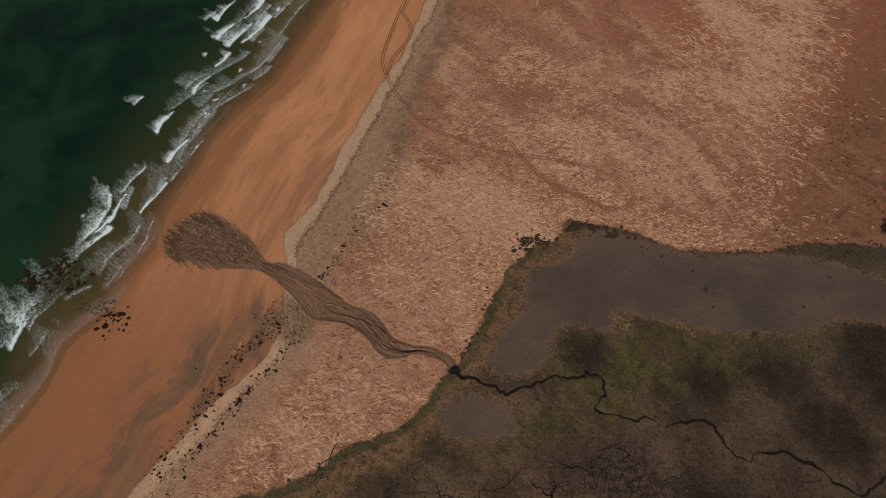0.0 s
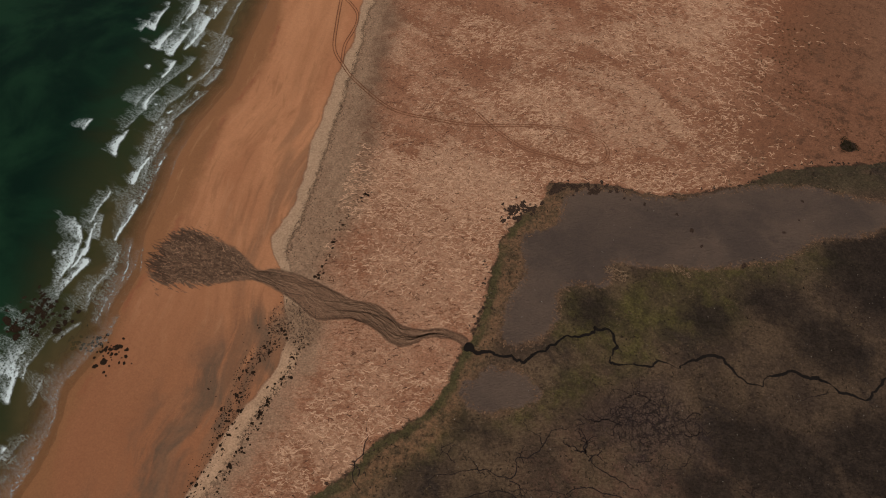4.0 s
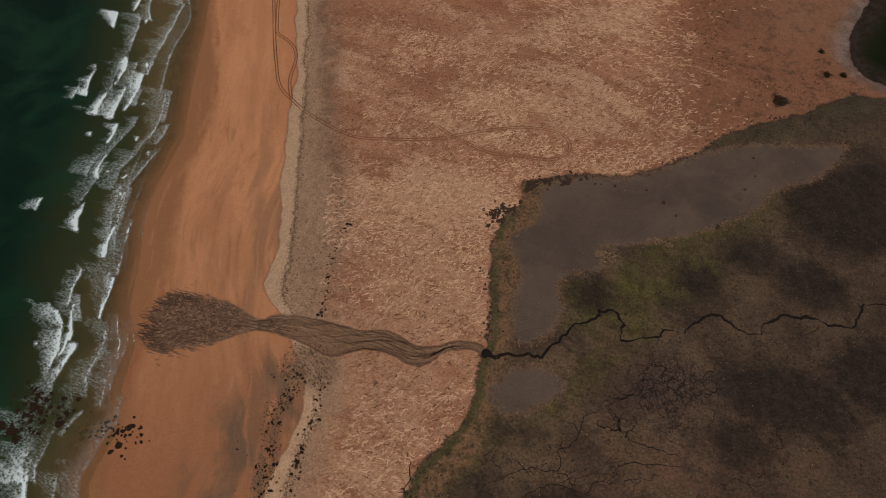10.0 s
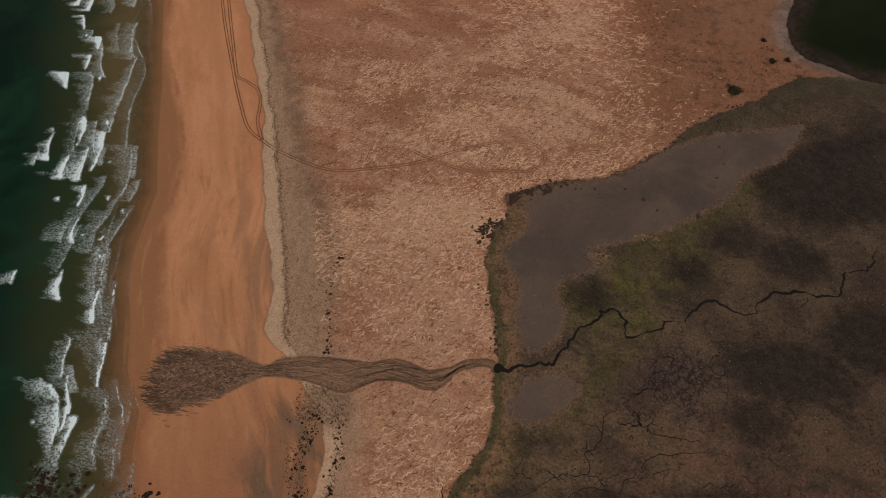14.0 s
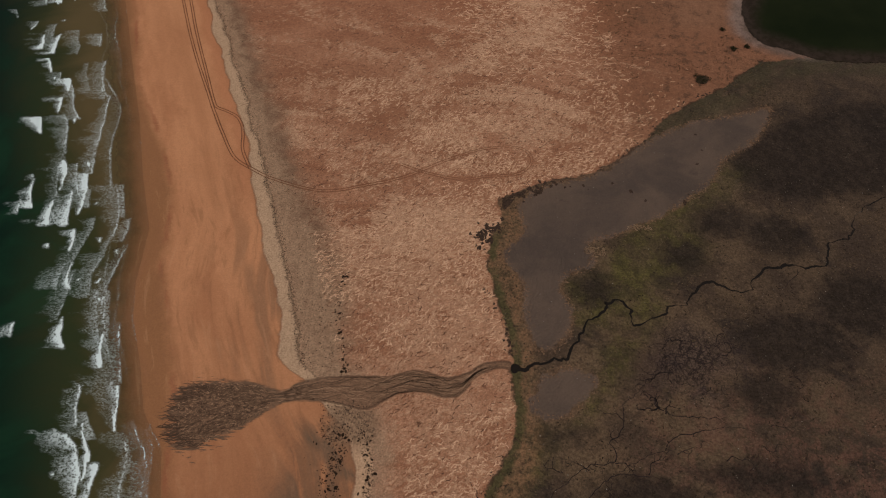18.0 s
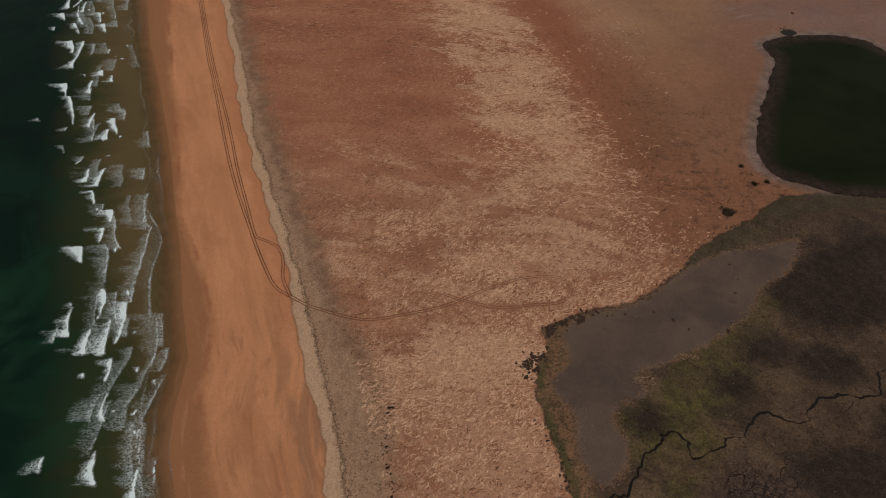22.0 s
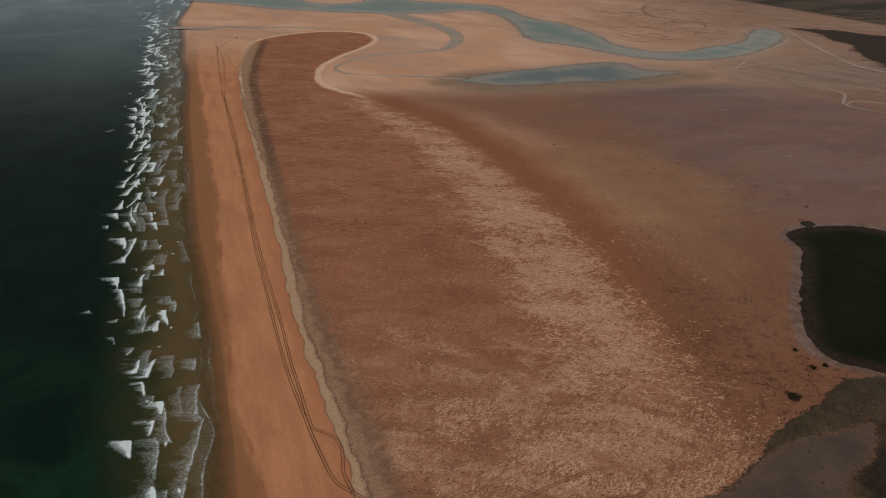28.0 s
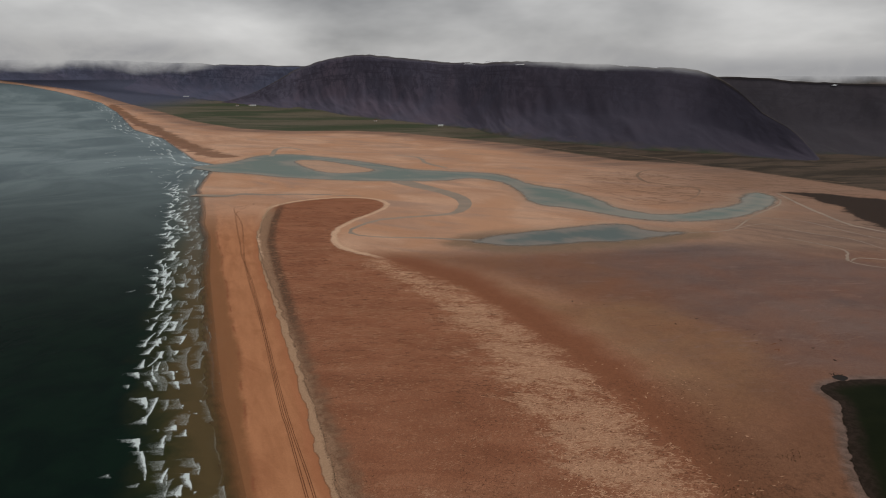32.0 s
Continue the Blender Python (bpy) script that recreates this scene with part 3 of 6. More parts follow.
    # marsh
    turf = g.mix(g.step(g.noise(34, 6, 0.66, 0.6), 0.40, 0.60), (0.104, 0.065, 0.038), (0.060, 0.038, 0.025))
    turf = g.mix(g.mul(g.step(g.noise(20, 6, 0.68, 0.5), 0.52, 0.68), 0.8), turf, (0.128, 0.080, 0.047))
    turf = g.mix(g.mul(g.step(g.noise(26, 6, 0.7, 0.7), 0.53, 0.64), 0.75), turf, (0.031, 0.022, 0.017))
    moss = g.mul(inside("green_a", 7, 26), g.add(0.35, g.mul(g.step(g.noise(15, 6, 0.7), 0.36, 0.6), 0.6)))
    turf = g.mix(moss, turf, g.mix(g.step(g.noise(5, 6, 0.7), 0.38, 0.62), (0.086, 0.068, 0.023), (0.046, 0.037, 0.015)))
    # turf darkens eastward: the view's dim right side put into its colour
    turf = g.mix(g.mul(g.step(g.add(g.attr("xx"), g.mul(broad, 60)), 180, 330), 0.5), turf, (0.034, 0.023, 0.018))
    ruddy = g.mul(g.mul(g.step(g.attr("yy"), 150, 85), g.step(g.attr("xx"), 130, 190)), g.step(g.noise(8, 6, 0.72, 0.6), 0.42, 0.60))
    turf = g.mix(g.mul(ruddy, 0.65), turf, (0.125, 0.060, 0.040))
    turf = g.mix(g.mul(inside("dark_a", 5, 20), 0.85), turf, g.mix(g.step(g.noise(4, 6, 0.72), 0.42, 0.62), (0.018, 0.0125, 0.010), (0.032, 0.022, 0.0165)))
    veins = g.math("MINIMUM", g.mul(g.cells(4.5, "DISTANCE_TO_EDGE", g.warped(3, 5)), 1.6), g.mul(g.cells(1.5, "DISTANCE_TO_EDGE", g.warped(1.2, 2.0)), 1.5))
    heath = inside("heath", 12, 34)
    turf = g.mix(g.mul(heath, 0.45), turf, (0.058, 0.038, 0.038))
    vein = g.math("SUBTRACT", veins, g.mul(g.step(g.add(g.attr("heath"), g.mul(ragged, 22)), -10, 12), 0.10))
    turf = g.mix(g.mul(g.mul(heath, g.step(vein, 0.05, -0.03)), 0.8), turf, (0.013, 0.009, 0.009))
    turf = g.mix(g.mul(inside("rust", 3, 12), 0.8), turf, g.mix(g.step(g.noise(2.5, 6, 0.7), 0.40, 0.62), (0.20, 0.105, 0.058), (0.105, 0.062, 0.036)))
    west = g.mul(g.step(g.attr("yy"), 200, 188), g.step(g.attr("xx"), 140, 125))
    rust_edge = g.mul(g.mul(g.step(g.add(g.attr("marsh"), g.mul(ragged, 9)), 15, 10), g.step(g.attr("yy"), 222, 206)), g.step(g.attr("xx"), 124, 116))
    turf = g.mix(g.mul(rust_edge, 0.85), turf, g.mix(g.step(g.noise(2.5, 6, 0.7), 0.40, 0.62), (0.185, 0.098, 0.052), (0.085, 0.055, 0.029)))
    green_edge = g.mul(g.step(g.add(g.attr("marsh"), g.mul(ragged, 8)), 5.0, 2.5), g.math("MAXIMUM", g.mul(west, g.step(g.noise(16, 4), 0.34, 0.46)), g.mul(g.step(g.noise(13, 4), 0.54, 0.66), 0.3)))
    turf = g.mix(g.mul(green_edge, 0.85), turf, g.mix(mid, (0.072, 0.062, 0.025), (0.046, 0.040, 0.018)))
    north_bank = g.mul(g.mul(g.step(g.add(g.attr("marsh"), g.mul(ragged, 12)), 19, 10), g.step(g.attr("xx"), 165, 195)), g.step(g.noise(10, 6, 0.7, 0.5, g.turned(38, (0.35, 1, 1))), 0.34, 0.52))
    turf = g.mix(g.mul(north_bank, 0.6), turf, g.mix(mid, (0.060, 0.049, 0.025), (0.040, 0.033, 0.018)))
    mud = g.mix(g.step(g.noise(40, 6, 0.62, 0.6), 0.32, 0.68), (0.125, 0.083, 0.061), (0.079, 0.055, 0.044))
    mud = g.mix(g.mul(g.step(g.noise(14, 5, 0.65), 0.62, 0.72), 0.5), mud, (0.066, 0.045, 0.037))
    rust = g.step(g.math("ABSOLUTE", g.add(g.attr("mud"), g.mul(ragged, 8))), 2.2, 0.4)
    turf = g.mix(g.mul(g.mul(rust, 0.6), g.step(mid, 0.42, 0.55)), turf, (0.14, 0.078, 0.045))
    turf = g.mix(g.mul(g.step(fine, 0.55, 0.72), g.blend(inside("dark_a", 5, 20), 0.45, 0.12)), turf, (0.13, 0.088, 0.056))
    turf = g.mix(g.mul(g.step(g.noise(2.4, 6, 0.72), 0.46, 0.34), 0.6), turf, (0.024, 0.016, 0.012))
    pebble = g.mul(g.step(g.cells(2.4), 0.12, 0.07), g.step(g.noise(9, 3), 0.52, 0.62))
    turf = g.mix(g.mul(pebble, 0.55), turf, (0.15, 0.12, 0.095))
    fleck = g.mul(g.step(g.math("ABSOLUTE", g.add(g.attr("mud"), g.mul(ragged, 12))), 3.5, 0.5), g.step(g.noise(1.3, 5, 0.75), 0.50, 0.64))
    turf = g.mix(g.step(g.add(g.attr("mud"), g.add(g.mul(ragged, 9), g.mul(g.math("SUBTRACT", g.noise(16, 4, 0.6), 0.5), 9))), -0.8, 0.8), turf, mud)
    turf = g.mix(g.mul(fleck, 0.7), turf, (0.19, 0.105, 0.062))
    in_marsh = inside("marsh", 0.6, 7)
    lip = g.step(g.math("ABSOLUTE", g.add(g.attr("marsh"), g.mul(ragged, 9))), 1.1, 0.2)
    color = g.mix(in_marsh, color, turf)
    color = g.mix(g.mul(g.mul(lip, 0.7), g.step(g.noise(11, 3), 0.46, 0.58)), color, (0.032, 0.019, 0.012))
    # shore of the pond
    rim = g.mul(g.step(g.add(g.attr("pond"), g.mul(ragged, 8)), -13, -4), g.step(g.attr("yy"), 316, 326))
    color = g.mix(g.mul(rim, 0.85), color, g.mix(g.step(mid, 0.4, 0.6), (0.20, 0.138, 0.114), (0.125, 0.088, 0.070)))
    # bed of the outflow, its fan of rills on the beach
    rills = g.math("MINIMUM", g.cells(1.9, "DISTANCE_TO_EDGE", g.warped(4, 3.0, g.turned(10, (0.30, 1.1, 1)))),
                   g.cells(0.95, "DISTANCE_TO_EDGE", g.warped(3, 2.2, g.turned(-6, (0.26, 1, 1)))))
    bed = g.mix(g.step(rills, 0.0, 0.10), (0.165, 0.090, 0.054), (0.215, 0.118, 0.071))
    bed = g.mix(g.mul(g.step(g.noise(2.2, 5, 0.65, 1.0, g.turned(8, (0.22, 1, 1))), 0.56, 0.70), 0.7), bed, (0.245, 0.135, 0.082))
    low = g.mix(g.step(rills, 0.0, 0.10), (0.100, 0.058, 0.036), (0.155, 0.088, 0.054))
    low = g.mix(g.mul(g.step(g.noise(1.3, 4, 0.65, 0.8, g.turned(0, (0.3, 1, 1))), 0.60, 0.70), 0.8), low, (0.22, 0.125, 0.08))
    bed = g.mix(g.mul(g.step(g.attr("sea"), 74, 58), g.step(g.noise(5, 4), 0.25, 0.55)), bed, low)
    tip = g.step(g.attr("sea"), 40, 22)
    teeth = g.mul(g.math("SUBTRACT", g.noise(1.0, 4, 0.65, 0.5, g.turned(0, (0.13, 1, 1))), 0.5), g.blend(tip, 3.0, 26.0))
    color = g.mix(g.step(g.add(g.attr("fan"), teeth), -0.6, 0.6), color, bed)
    bank = g.mul(g.step(g.math("ABSOLUTE", g.add(g.attr("fan"), g.mul(ragged, 2.5))), 0.9, 0.1), g.step(g.attr("sea"), 60, 75))
    color = g.mix(g.mul(bank, 0.7), color, (0.09, 0.048, 0.03))
    ledge = g.mul(g.mul(g.step(g.attr("yy"), 86, 98), g.step(g.attr("yy"), 116, 108)), g.mul(g.step(g.add(g.attr("xx"), g.mul(ragged, 10)), 34, 40), g.step(g.add(g.attr("xx"), g.mul(ragged, 10)), 60, 54)))
    ledge = g.mul(ledge, g.step(g.add(g.attr("fan"), g.mul(ragged, 3)), -0.5, -1.5))
    color = g.mix(g.mul(ledge, 0.85), color, g.mix(g.step(g.noise(0.9, 5, 0.75), 0.44, 0.60), (0.255, 0.150, 0.090), (0.11, 0.066, 0.042)))
    # plain below the mountains, dark moor
    plain = inside("plain", 12, 60)
    grass = g.mix(g.step(g.noise(210, 6, 0.6, 0.8, g.turned(8, (0.22, 1, 1))), 0.40, 0.56), (0.056, 0.068, 0.038), (0.130, 0.108, 0.076))
    # far west painted the scree's haze blue, to pass for the mountains' foot
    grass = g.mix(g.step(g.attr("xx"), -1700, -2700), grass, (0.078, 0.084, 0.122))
    grass = g.mix(g.step(g.add(g.attr("xx"), g.mul(g.math("SUBTRACT", g.noise(160, 5, 0.6), 0.5), 900)), -150, 550), grass, g.mix(g.step(g.noise(60, 5, 0.65, 0.5, g.turned(10, (0.3, 1, 1))), 0.4, 0.6), (0.046, 0.036, 0.026), (0.098, 0.070, 0.052)))
    strand = g.mul(g.step(g.attr("plain"), -190, -60), g.step(g.attr("yy"), 1500, 2000))
    combed = g.step(g.noise(70, 6, 0.62, 0.8, g.turned(16, (0.14, 1, 1))), 0.42, 0.58)
    color = g.mix(g.mul(strand, 0.85), color, g.mix(combed, (0.30, 0.17, 0.115), (0.16, 0.105, 0.085)))
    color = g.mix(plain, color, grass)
    color = g.mix(g.step(g.add(g.attr("moor"), g.mul(g.math("SUBTRACT", g.noise(45, 7, 0.68), 0.5), 90)), -8, 8), color, g.mix(mid, (0.050, 0.033, 0.025), (0.036, 0.025, 0.020)))
    # dark ridge of wrack on the far beach, damp margins of the channels
    color = g.mix(g.mul(g.step(g.add(g.attr("wrack"), g.mul(g.math("SUBTRACT", g.noise(70, 6, 0.65), 0.5), 120)), -12, 12), 0.75), color, (0.165, 0.078, 0.045))
    color = g.mix(g.mul(g.step(g.add(g.attr("river"), g.mul(ragged, 14)), -40, 4), 0.45), color, (0.38, 0.27, 0.20))
    silt = g.mul(g.mul(g.step(g.add(g.attr("river"), g.mul(g.math("SUBTRACT", g.noise(40, 5, 0.6), 0.5), 50)), -58, -14), g.step(g.attr("yy"), 1110, 1010)), g.step(g.attr("spit"), -6, -26))
    color = g.mix(g.mul(silt, 0.8), color, (0.20, 0.135, 0.088))
    grain = g.add(g.mul(g.noise(0.7, 2, 0.6), 1.25), g.add(g.mul(g.noise(2.2, 4, 0.7), 0.7), 0.03))
    dimmed = g.tree.nodes.new("ShaderNodeVectorMath")
    dimmed.operation = "SCALE"
    g.put(dimmed.inputs[0], color), g.put(dimmed.inputs[3], g.blend(g.math("MAXIMUM", on_beach, g.mul(in_marsh, g.step(g.attr("mud"), -2, 3))), g.blend(in_marsh, g.add(g.mul(grain, 0.9), 0.1), g.add(g.mul(g.noise(1.1, 5, 0.78), 2.2), g.add(g.mul(grain, 0.5), -0.48))), g.add(g.mul(grain, 0.30), 0.70)))
    color = dimmed.outputs[0]
    rough = g.blend(damp, 0.9, g.blend(on_beach, 0.85, 0.75))
    rough = g.blend(flats, rough, 0.6)
    return g.finish(color, rough, g.add(fine, g.add(g.mul(mid, 1.5), g.mul(g.mul(pattern, spit), 2.0))), 0.75, 0.5, 0.06)


def sea_material():
    g = Nodes("sea_water")
    off, spray = g.attr("off"), g.attr("foam")
    patch = g.blend(g.step(g.attr("yy"), 500, 1200), g.noise(50, 5, 0.6, 0.5), g.noise(320, 6, 0.6, 0.8))
    reach = g.add(g.add(off, g.mul(g.step(g.attr("yy"), 300, 130), 20)), g.mul(g.math("SUBTRACT", patch, 0.5), 55))
    color = g.mix(g.step(reach, 24, 54), (0.098, 0.068, 0.030), (0.034, 0.036, 0.014))
    color = g.mix(g.step(reach, 40, 82), color, g.mix(g.mul(g.step(patch, 0.38, 0.62), g.blend(g.step(g.attr("yy"), 150, 420), 1.0, 0.18)), g.mix(g.step(g.attr("yy"), 150, 380), (0.0030, 0.0135, 0.0080), (0.0022, 0.0090, 0.0064)), (0.0088, 0.0310, 0.0150)))
    # far water painted paler: sky reflection and haze put into its colour
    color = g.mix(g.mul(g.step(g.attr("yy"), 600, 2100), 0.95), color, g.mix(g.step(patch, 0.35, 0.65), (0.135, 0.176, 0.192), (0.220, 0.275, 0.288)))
    streaks = g.joined(g.mul(off, 0.42), g.attr("yy"))
    bubbles = g.step(g.cells(0.95, "F1", g.warped(1.2, 0.9)), 0.08, 0.62)
    grain = g.add(g.mul(bubbles, 0.22), g.add(g.mul(g.noise(0.9, 6, 0.8, 0.6, streaks), 0.68), g.mul(g.noise(5, 4, 0.6), 0.10)))
    body = g.step(g.add(spray, g.mul(g.math("SUBTRACT", grain, 0.5), 1.5)), 0.44, 1.00)
    crest = g.step(g.add(spray, g.mul(g.math("SUBTRACT", grain, 0.5), 0.8)), 0.72, 1.02)
    lace = g.step(g.noise(0.55, 4, 0.8, 1.0, streaks), 0.46, 0.62)
    film = g.mul(g.mul(lace, g.step(spray, 0.04, 0.40)), 0.34)
    foam = g.math("MAXIMUM", g.math("MAXIMUM", g.mul(body, g.add(0.20, g.mul(g.step(grain, 0.42, 0.64), 0.45))), crest), film)
    foam = g.mul(foam, g.step(spray, 0.02, 0.18))
    color = g.mix(foam, color, (0.66, 0.73, 0.73))
    depth = g.step(g.add(off, g.mul(g.math("SUBTRACT", g.noise(9, 4), 0.5), 8)), -1, 22)
    depth = g.math("MAXIMUM", depth, g.mul(g.step(g.attr("swash"), -0.4, 1.2), 0.20))
    waves = g.add(g.noise(9, 3, 0.5, 0.3, g.turned(-20, (1, 0.35, 1))), g.add(g.mul(g.noise(2.2, 3), 0.3), g.mul(foam, 0.35)))
    return g.still_water(color, 0.22, waves, 0.3, 1.0, 0.15, g.math("MAXIMUM", depth, foam), foam)


def water_material(name, one, two, rough=0.18, sheen=0.5):
    g = Nodes(name)
    color = g.mix(g.step(g.noise(75, 6, 0.6, 1.0, g.turned(10, (0.45, 1, 1))), 0.38, 0.64), one, two)
    return g.still_water(color, rough, g.noise(3, 3), 0.05, 0.2, sheen)


def rock_material(name, tint):
    g = Nodes(name)
    h, run = g.attr("rise"), g.attr("run")
    lean = g.add(run, g.mul(h, 210))
    chute = g.noise(90, 6, 0.62, 0.8, g.joined(lean, g.mul(h, 330)))
    thin = g.noise(26, 6, 0.65, 0.6, g.joined(lean, g.mul(h, 160)))
    large = g.noise(260, 4, 0.6)
    color = g.mix(g.step(chute, 0.30, 0.72), tuple(0.90 * c for c in tint), tuple(1.12 * c for c in tint))
    color = g.mix(g.mul(g.step(thin, 0.45, 0.75), 0.2), color, tuple(0.7 * c for c in tint))
    color = g.mix(g.mul(g.step(large, 0.4, 0.65), 0.6), color, (1.30 * tint[0], 1.08 * tint[1], 1.0 * tint[2]))
    color = g.mix(g.mul(g.step(g.add(h, g.mul(g.math("SUBTRACT", large, 0.5), 0.6)), 0.75, 0.25), 0.12), color, (1.35 * tint[0], 1.3 * tint[1], 1.2 * tint[2]))
    # distance haze put into the colour: the tint darkens from west to east
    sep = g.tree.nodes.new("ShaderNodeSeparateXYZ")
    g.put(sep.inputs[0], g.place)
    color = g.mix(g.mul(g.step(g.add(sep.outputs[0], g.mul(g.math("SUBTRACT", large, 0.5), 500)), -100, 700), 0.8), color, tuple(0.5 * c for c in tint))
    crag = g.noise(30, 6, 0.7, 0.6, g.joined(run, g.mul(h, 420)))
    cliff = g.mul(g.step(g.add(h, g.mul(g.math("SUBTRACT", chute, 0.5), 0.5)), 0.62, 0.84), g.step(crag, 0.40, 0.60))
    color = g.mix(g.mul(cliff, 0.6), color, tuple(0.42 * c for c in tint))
    strata = g.noise(7, 4, 0.7, 0.3, g.joined(g.mul(run, 0.02), g.mul(h, 260)))
    color = g.mix(g.mul(g.mul(g.step(h, 0.72, 0.90), g.step(strata, 0.50, 0.60)), 0.55), color, tuple(0.45 * c for c in tint))
    ravine = g.noise(70, 5, 0.6, 0.5, g.joined(g.add(run, g.mul(h, 420)), g.mul(h, 110)))
    pale = g.mul(g.step(ravine, 0.64, 0.70), g.step(h, 0.60, 0.25))
    color = g.mix(g.mul(pale, 0.5), color, (0.14, 0.12, 0.11))
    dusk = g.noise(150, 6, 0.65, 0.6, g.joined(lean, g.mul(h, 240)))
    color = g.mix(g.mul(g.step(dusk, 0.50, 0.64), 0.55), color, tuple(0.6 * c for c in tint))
    foot = g.step(g.add(h, g.mul(g.math("SUBTRACT", g.noise(110, 6, 0.65), 0.5), 0.45)), 0.22, -0.02)
    color = g.mix(g.mul(foot, 0.9), color, g.mix(g.step(g.noise(70, 5), 0.4, 0.6), (0.040, 0.054, 0.022), (0.088, 0.068, 0.042)))
    color = g.mix(g.mul(g.step(h, 1.04, 1.3), 0.85), color, g.mix(g.step(g.noise(60, 5, 0.65), 0.42, 0.6), (0.080, 0.066, 0.056), (0.050, 0.043, 0.040)))
    return g.finish(color, 0.95, g.add(chute, g.mul(crag, 0.5)), 0.35, 8.0, 0.1)


def plain_material(name, one, two, size=1.0, rough=0.85):
    g = Nodes(name)
    n = g.noise(size, 4, 0.6)
    return g.finish(g.mix(g.step(n, 0.35, 0.65), one, two), rough, n, 0.4, 0.1, 0.3 if rough < 0.7 else 0.04)


# ---- ground ----
ys = steps_between((-1500, 90), (-400, 60), (-40, 1.2), (430, 1.2), (1000, 3.0), (2100, 5), (4500, 30), (9000, 90), (24000, 500))
ns = steps_between((-300, 40), (-60, 1.2), (430, 1.2), (700, 4), (1450, 7), (3000, 30), (9000, 150), (26000, 1500))
yy, nn = (a.ravel() for a in np.meshgrid(ys, ns, indexing="ij"))
xx = across(SHORE, yy) + nn / 0.93
dune = np.minimum(xx - across(BERM, yy), np.maximum(away(xx, yy, SPIT_LINE, True), np.clip((345 - yy + 25 * fbm(xx, yy, 40, 61)) * 0.9, -60, 40)))
marsh = away(xx, yy, MARSH_LINE, True)
pond = away(xx, yy, smooth(POND, True), True)
mud = np.maximum(away(xx, yy, smooth(MUD_A, True), True), away(xx, yy, smooth(MUD_B, True), True))
spit = away(xx, yy, SPIT_LINE, True)
fan = away(xx, yy, smooth(FAN, True, 3), True)
river = np.maximum(away(xx, yy, RIVER, True), away(xx, yy, POOL, True))
pale = np.clip(away(xx, yy, smooth(BAND, True, 3), True, 90) / 45 + 0.45, 0, 1) * np.clip((xx + 200) / 100, 0, 1)
pale = np.maximum(pale, np.clip((285 - yy) / 120, 0, 0.95))
track_gap = np.minimum(away(xx, yy, smooth(TRACK_A, False, 6), False, 20), away(xx, yy, smooth(TRACK_B, False, 6), False, 20))
zz = land_height(xx, yy) + hummocks(xx, yy) * np.clip((track_gap - 1.5) / 4, 0, 1)
weave = cusps(yy)
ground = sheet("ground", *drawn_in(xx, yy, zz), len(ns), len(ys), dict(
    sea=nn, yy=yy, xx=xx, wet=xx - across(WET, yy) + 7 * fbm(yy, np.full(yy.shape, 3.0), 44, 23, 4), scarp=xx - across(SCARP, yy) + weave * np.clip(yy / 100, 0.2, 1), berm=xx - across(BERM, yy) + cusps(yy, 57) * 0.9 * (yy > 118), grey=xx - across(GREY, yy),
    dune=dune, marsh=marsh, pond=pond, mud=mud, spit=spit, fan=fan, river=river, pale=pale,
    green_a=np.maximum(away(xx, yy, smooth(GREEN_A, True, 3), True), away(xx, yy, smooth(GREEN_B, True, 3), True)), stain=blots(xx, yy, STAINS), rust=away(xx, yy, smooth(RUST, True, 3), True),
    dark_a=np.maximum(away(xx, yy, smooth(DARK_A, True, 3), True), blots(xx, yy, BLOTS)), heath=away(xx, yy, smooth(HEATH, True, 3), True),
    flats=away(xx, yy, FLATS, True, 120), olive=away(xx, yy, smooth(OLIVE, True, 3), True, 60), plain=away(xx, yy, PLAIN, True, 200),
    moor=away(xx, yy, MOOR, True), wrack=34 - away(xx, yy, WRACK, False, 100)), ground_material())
tagged(ground, "orange sand beach, red-brown grassy hummocks and dark marsh", "ground", kind="structure")

# ---- sea ----
ys = steps_between((-1500, 90), (-300, 40), (-30, 0.8), (430, 0.8), (1000, 1.8), (1700, 4), (3200, 9), (6000, 30), (24000, 600))
ns = steps_between((-13, 0.6), (70, 0.6), (160, 2.5), (600, 20), (9000, 500))[::-1]
yy, nn = (a.ravel() for a in np.meshgrid(ys, ns, indexing="ij"))
xx = across(SHORE, yy) - nn / 0.93
foam = np.zeros(xx.shape)
swell = np.zeros(xx.shape)
rng = random.Random(7)
jag = [fbm(xx, yy, size, seed, 4) for size, seed in ((12, 11), (5, 5), (20, 31))]
jag.append(fbm(xx, yy * 4.0, 10, 37, 3))


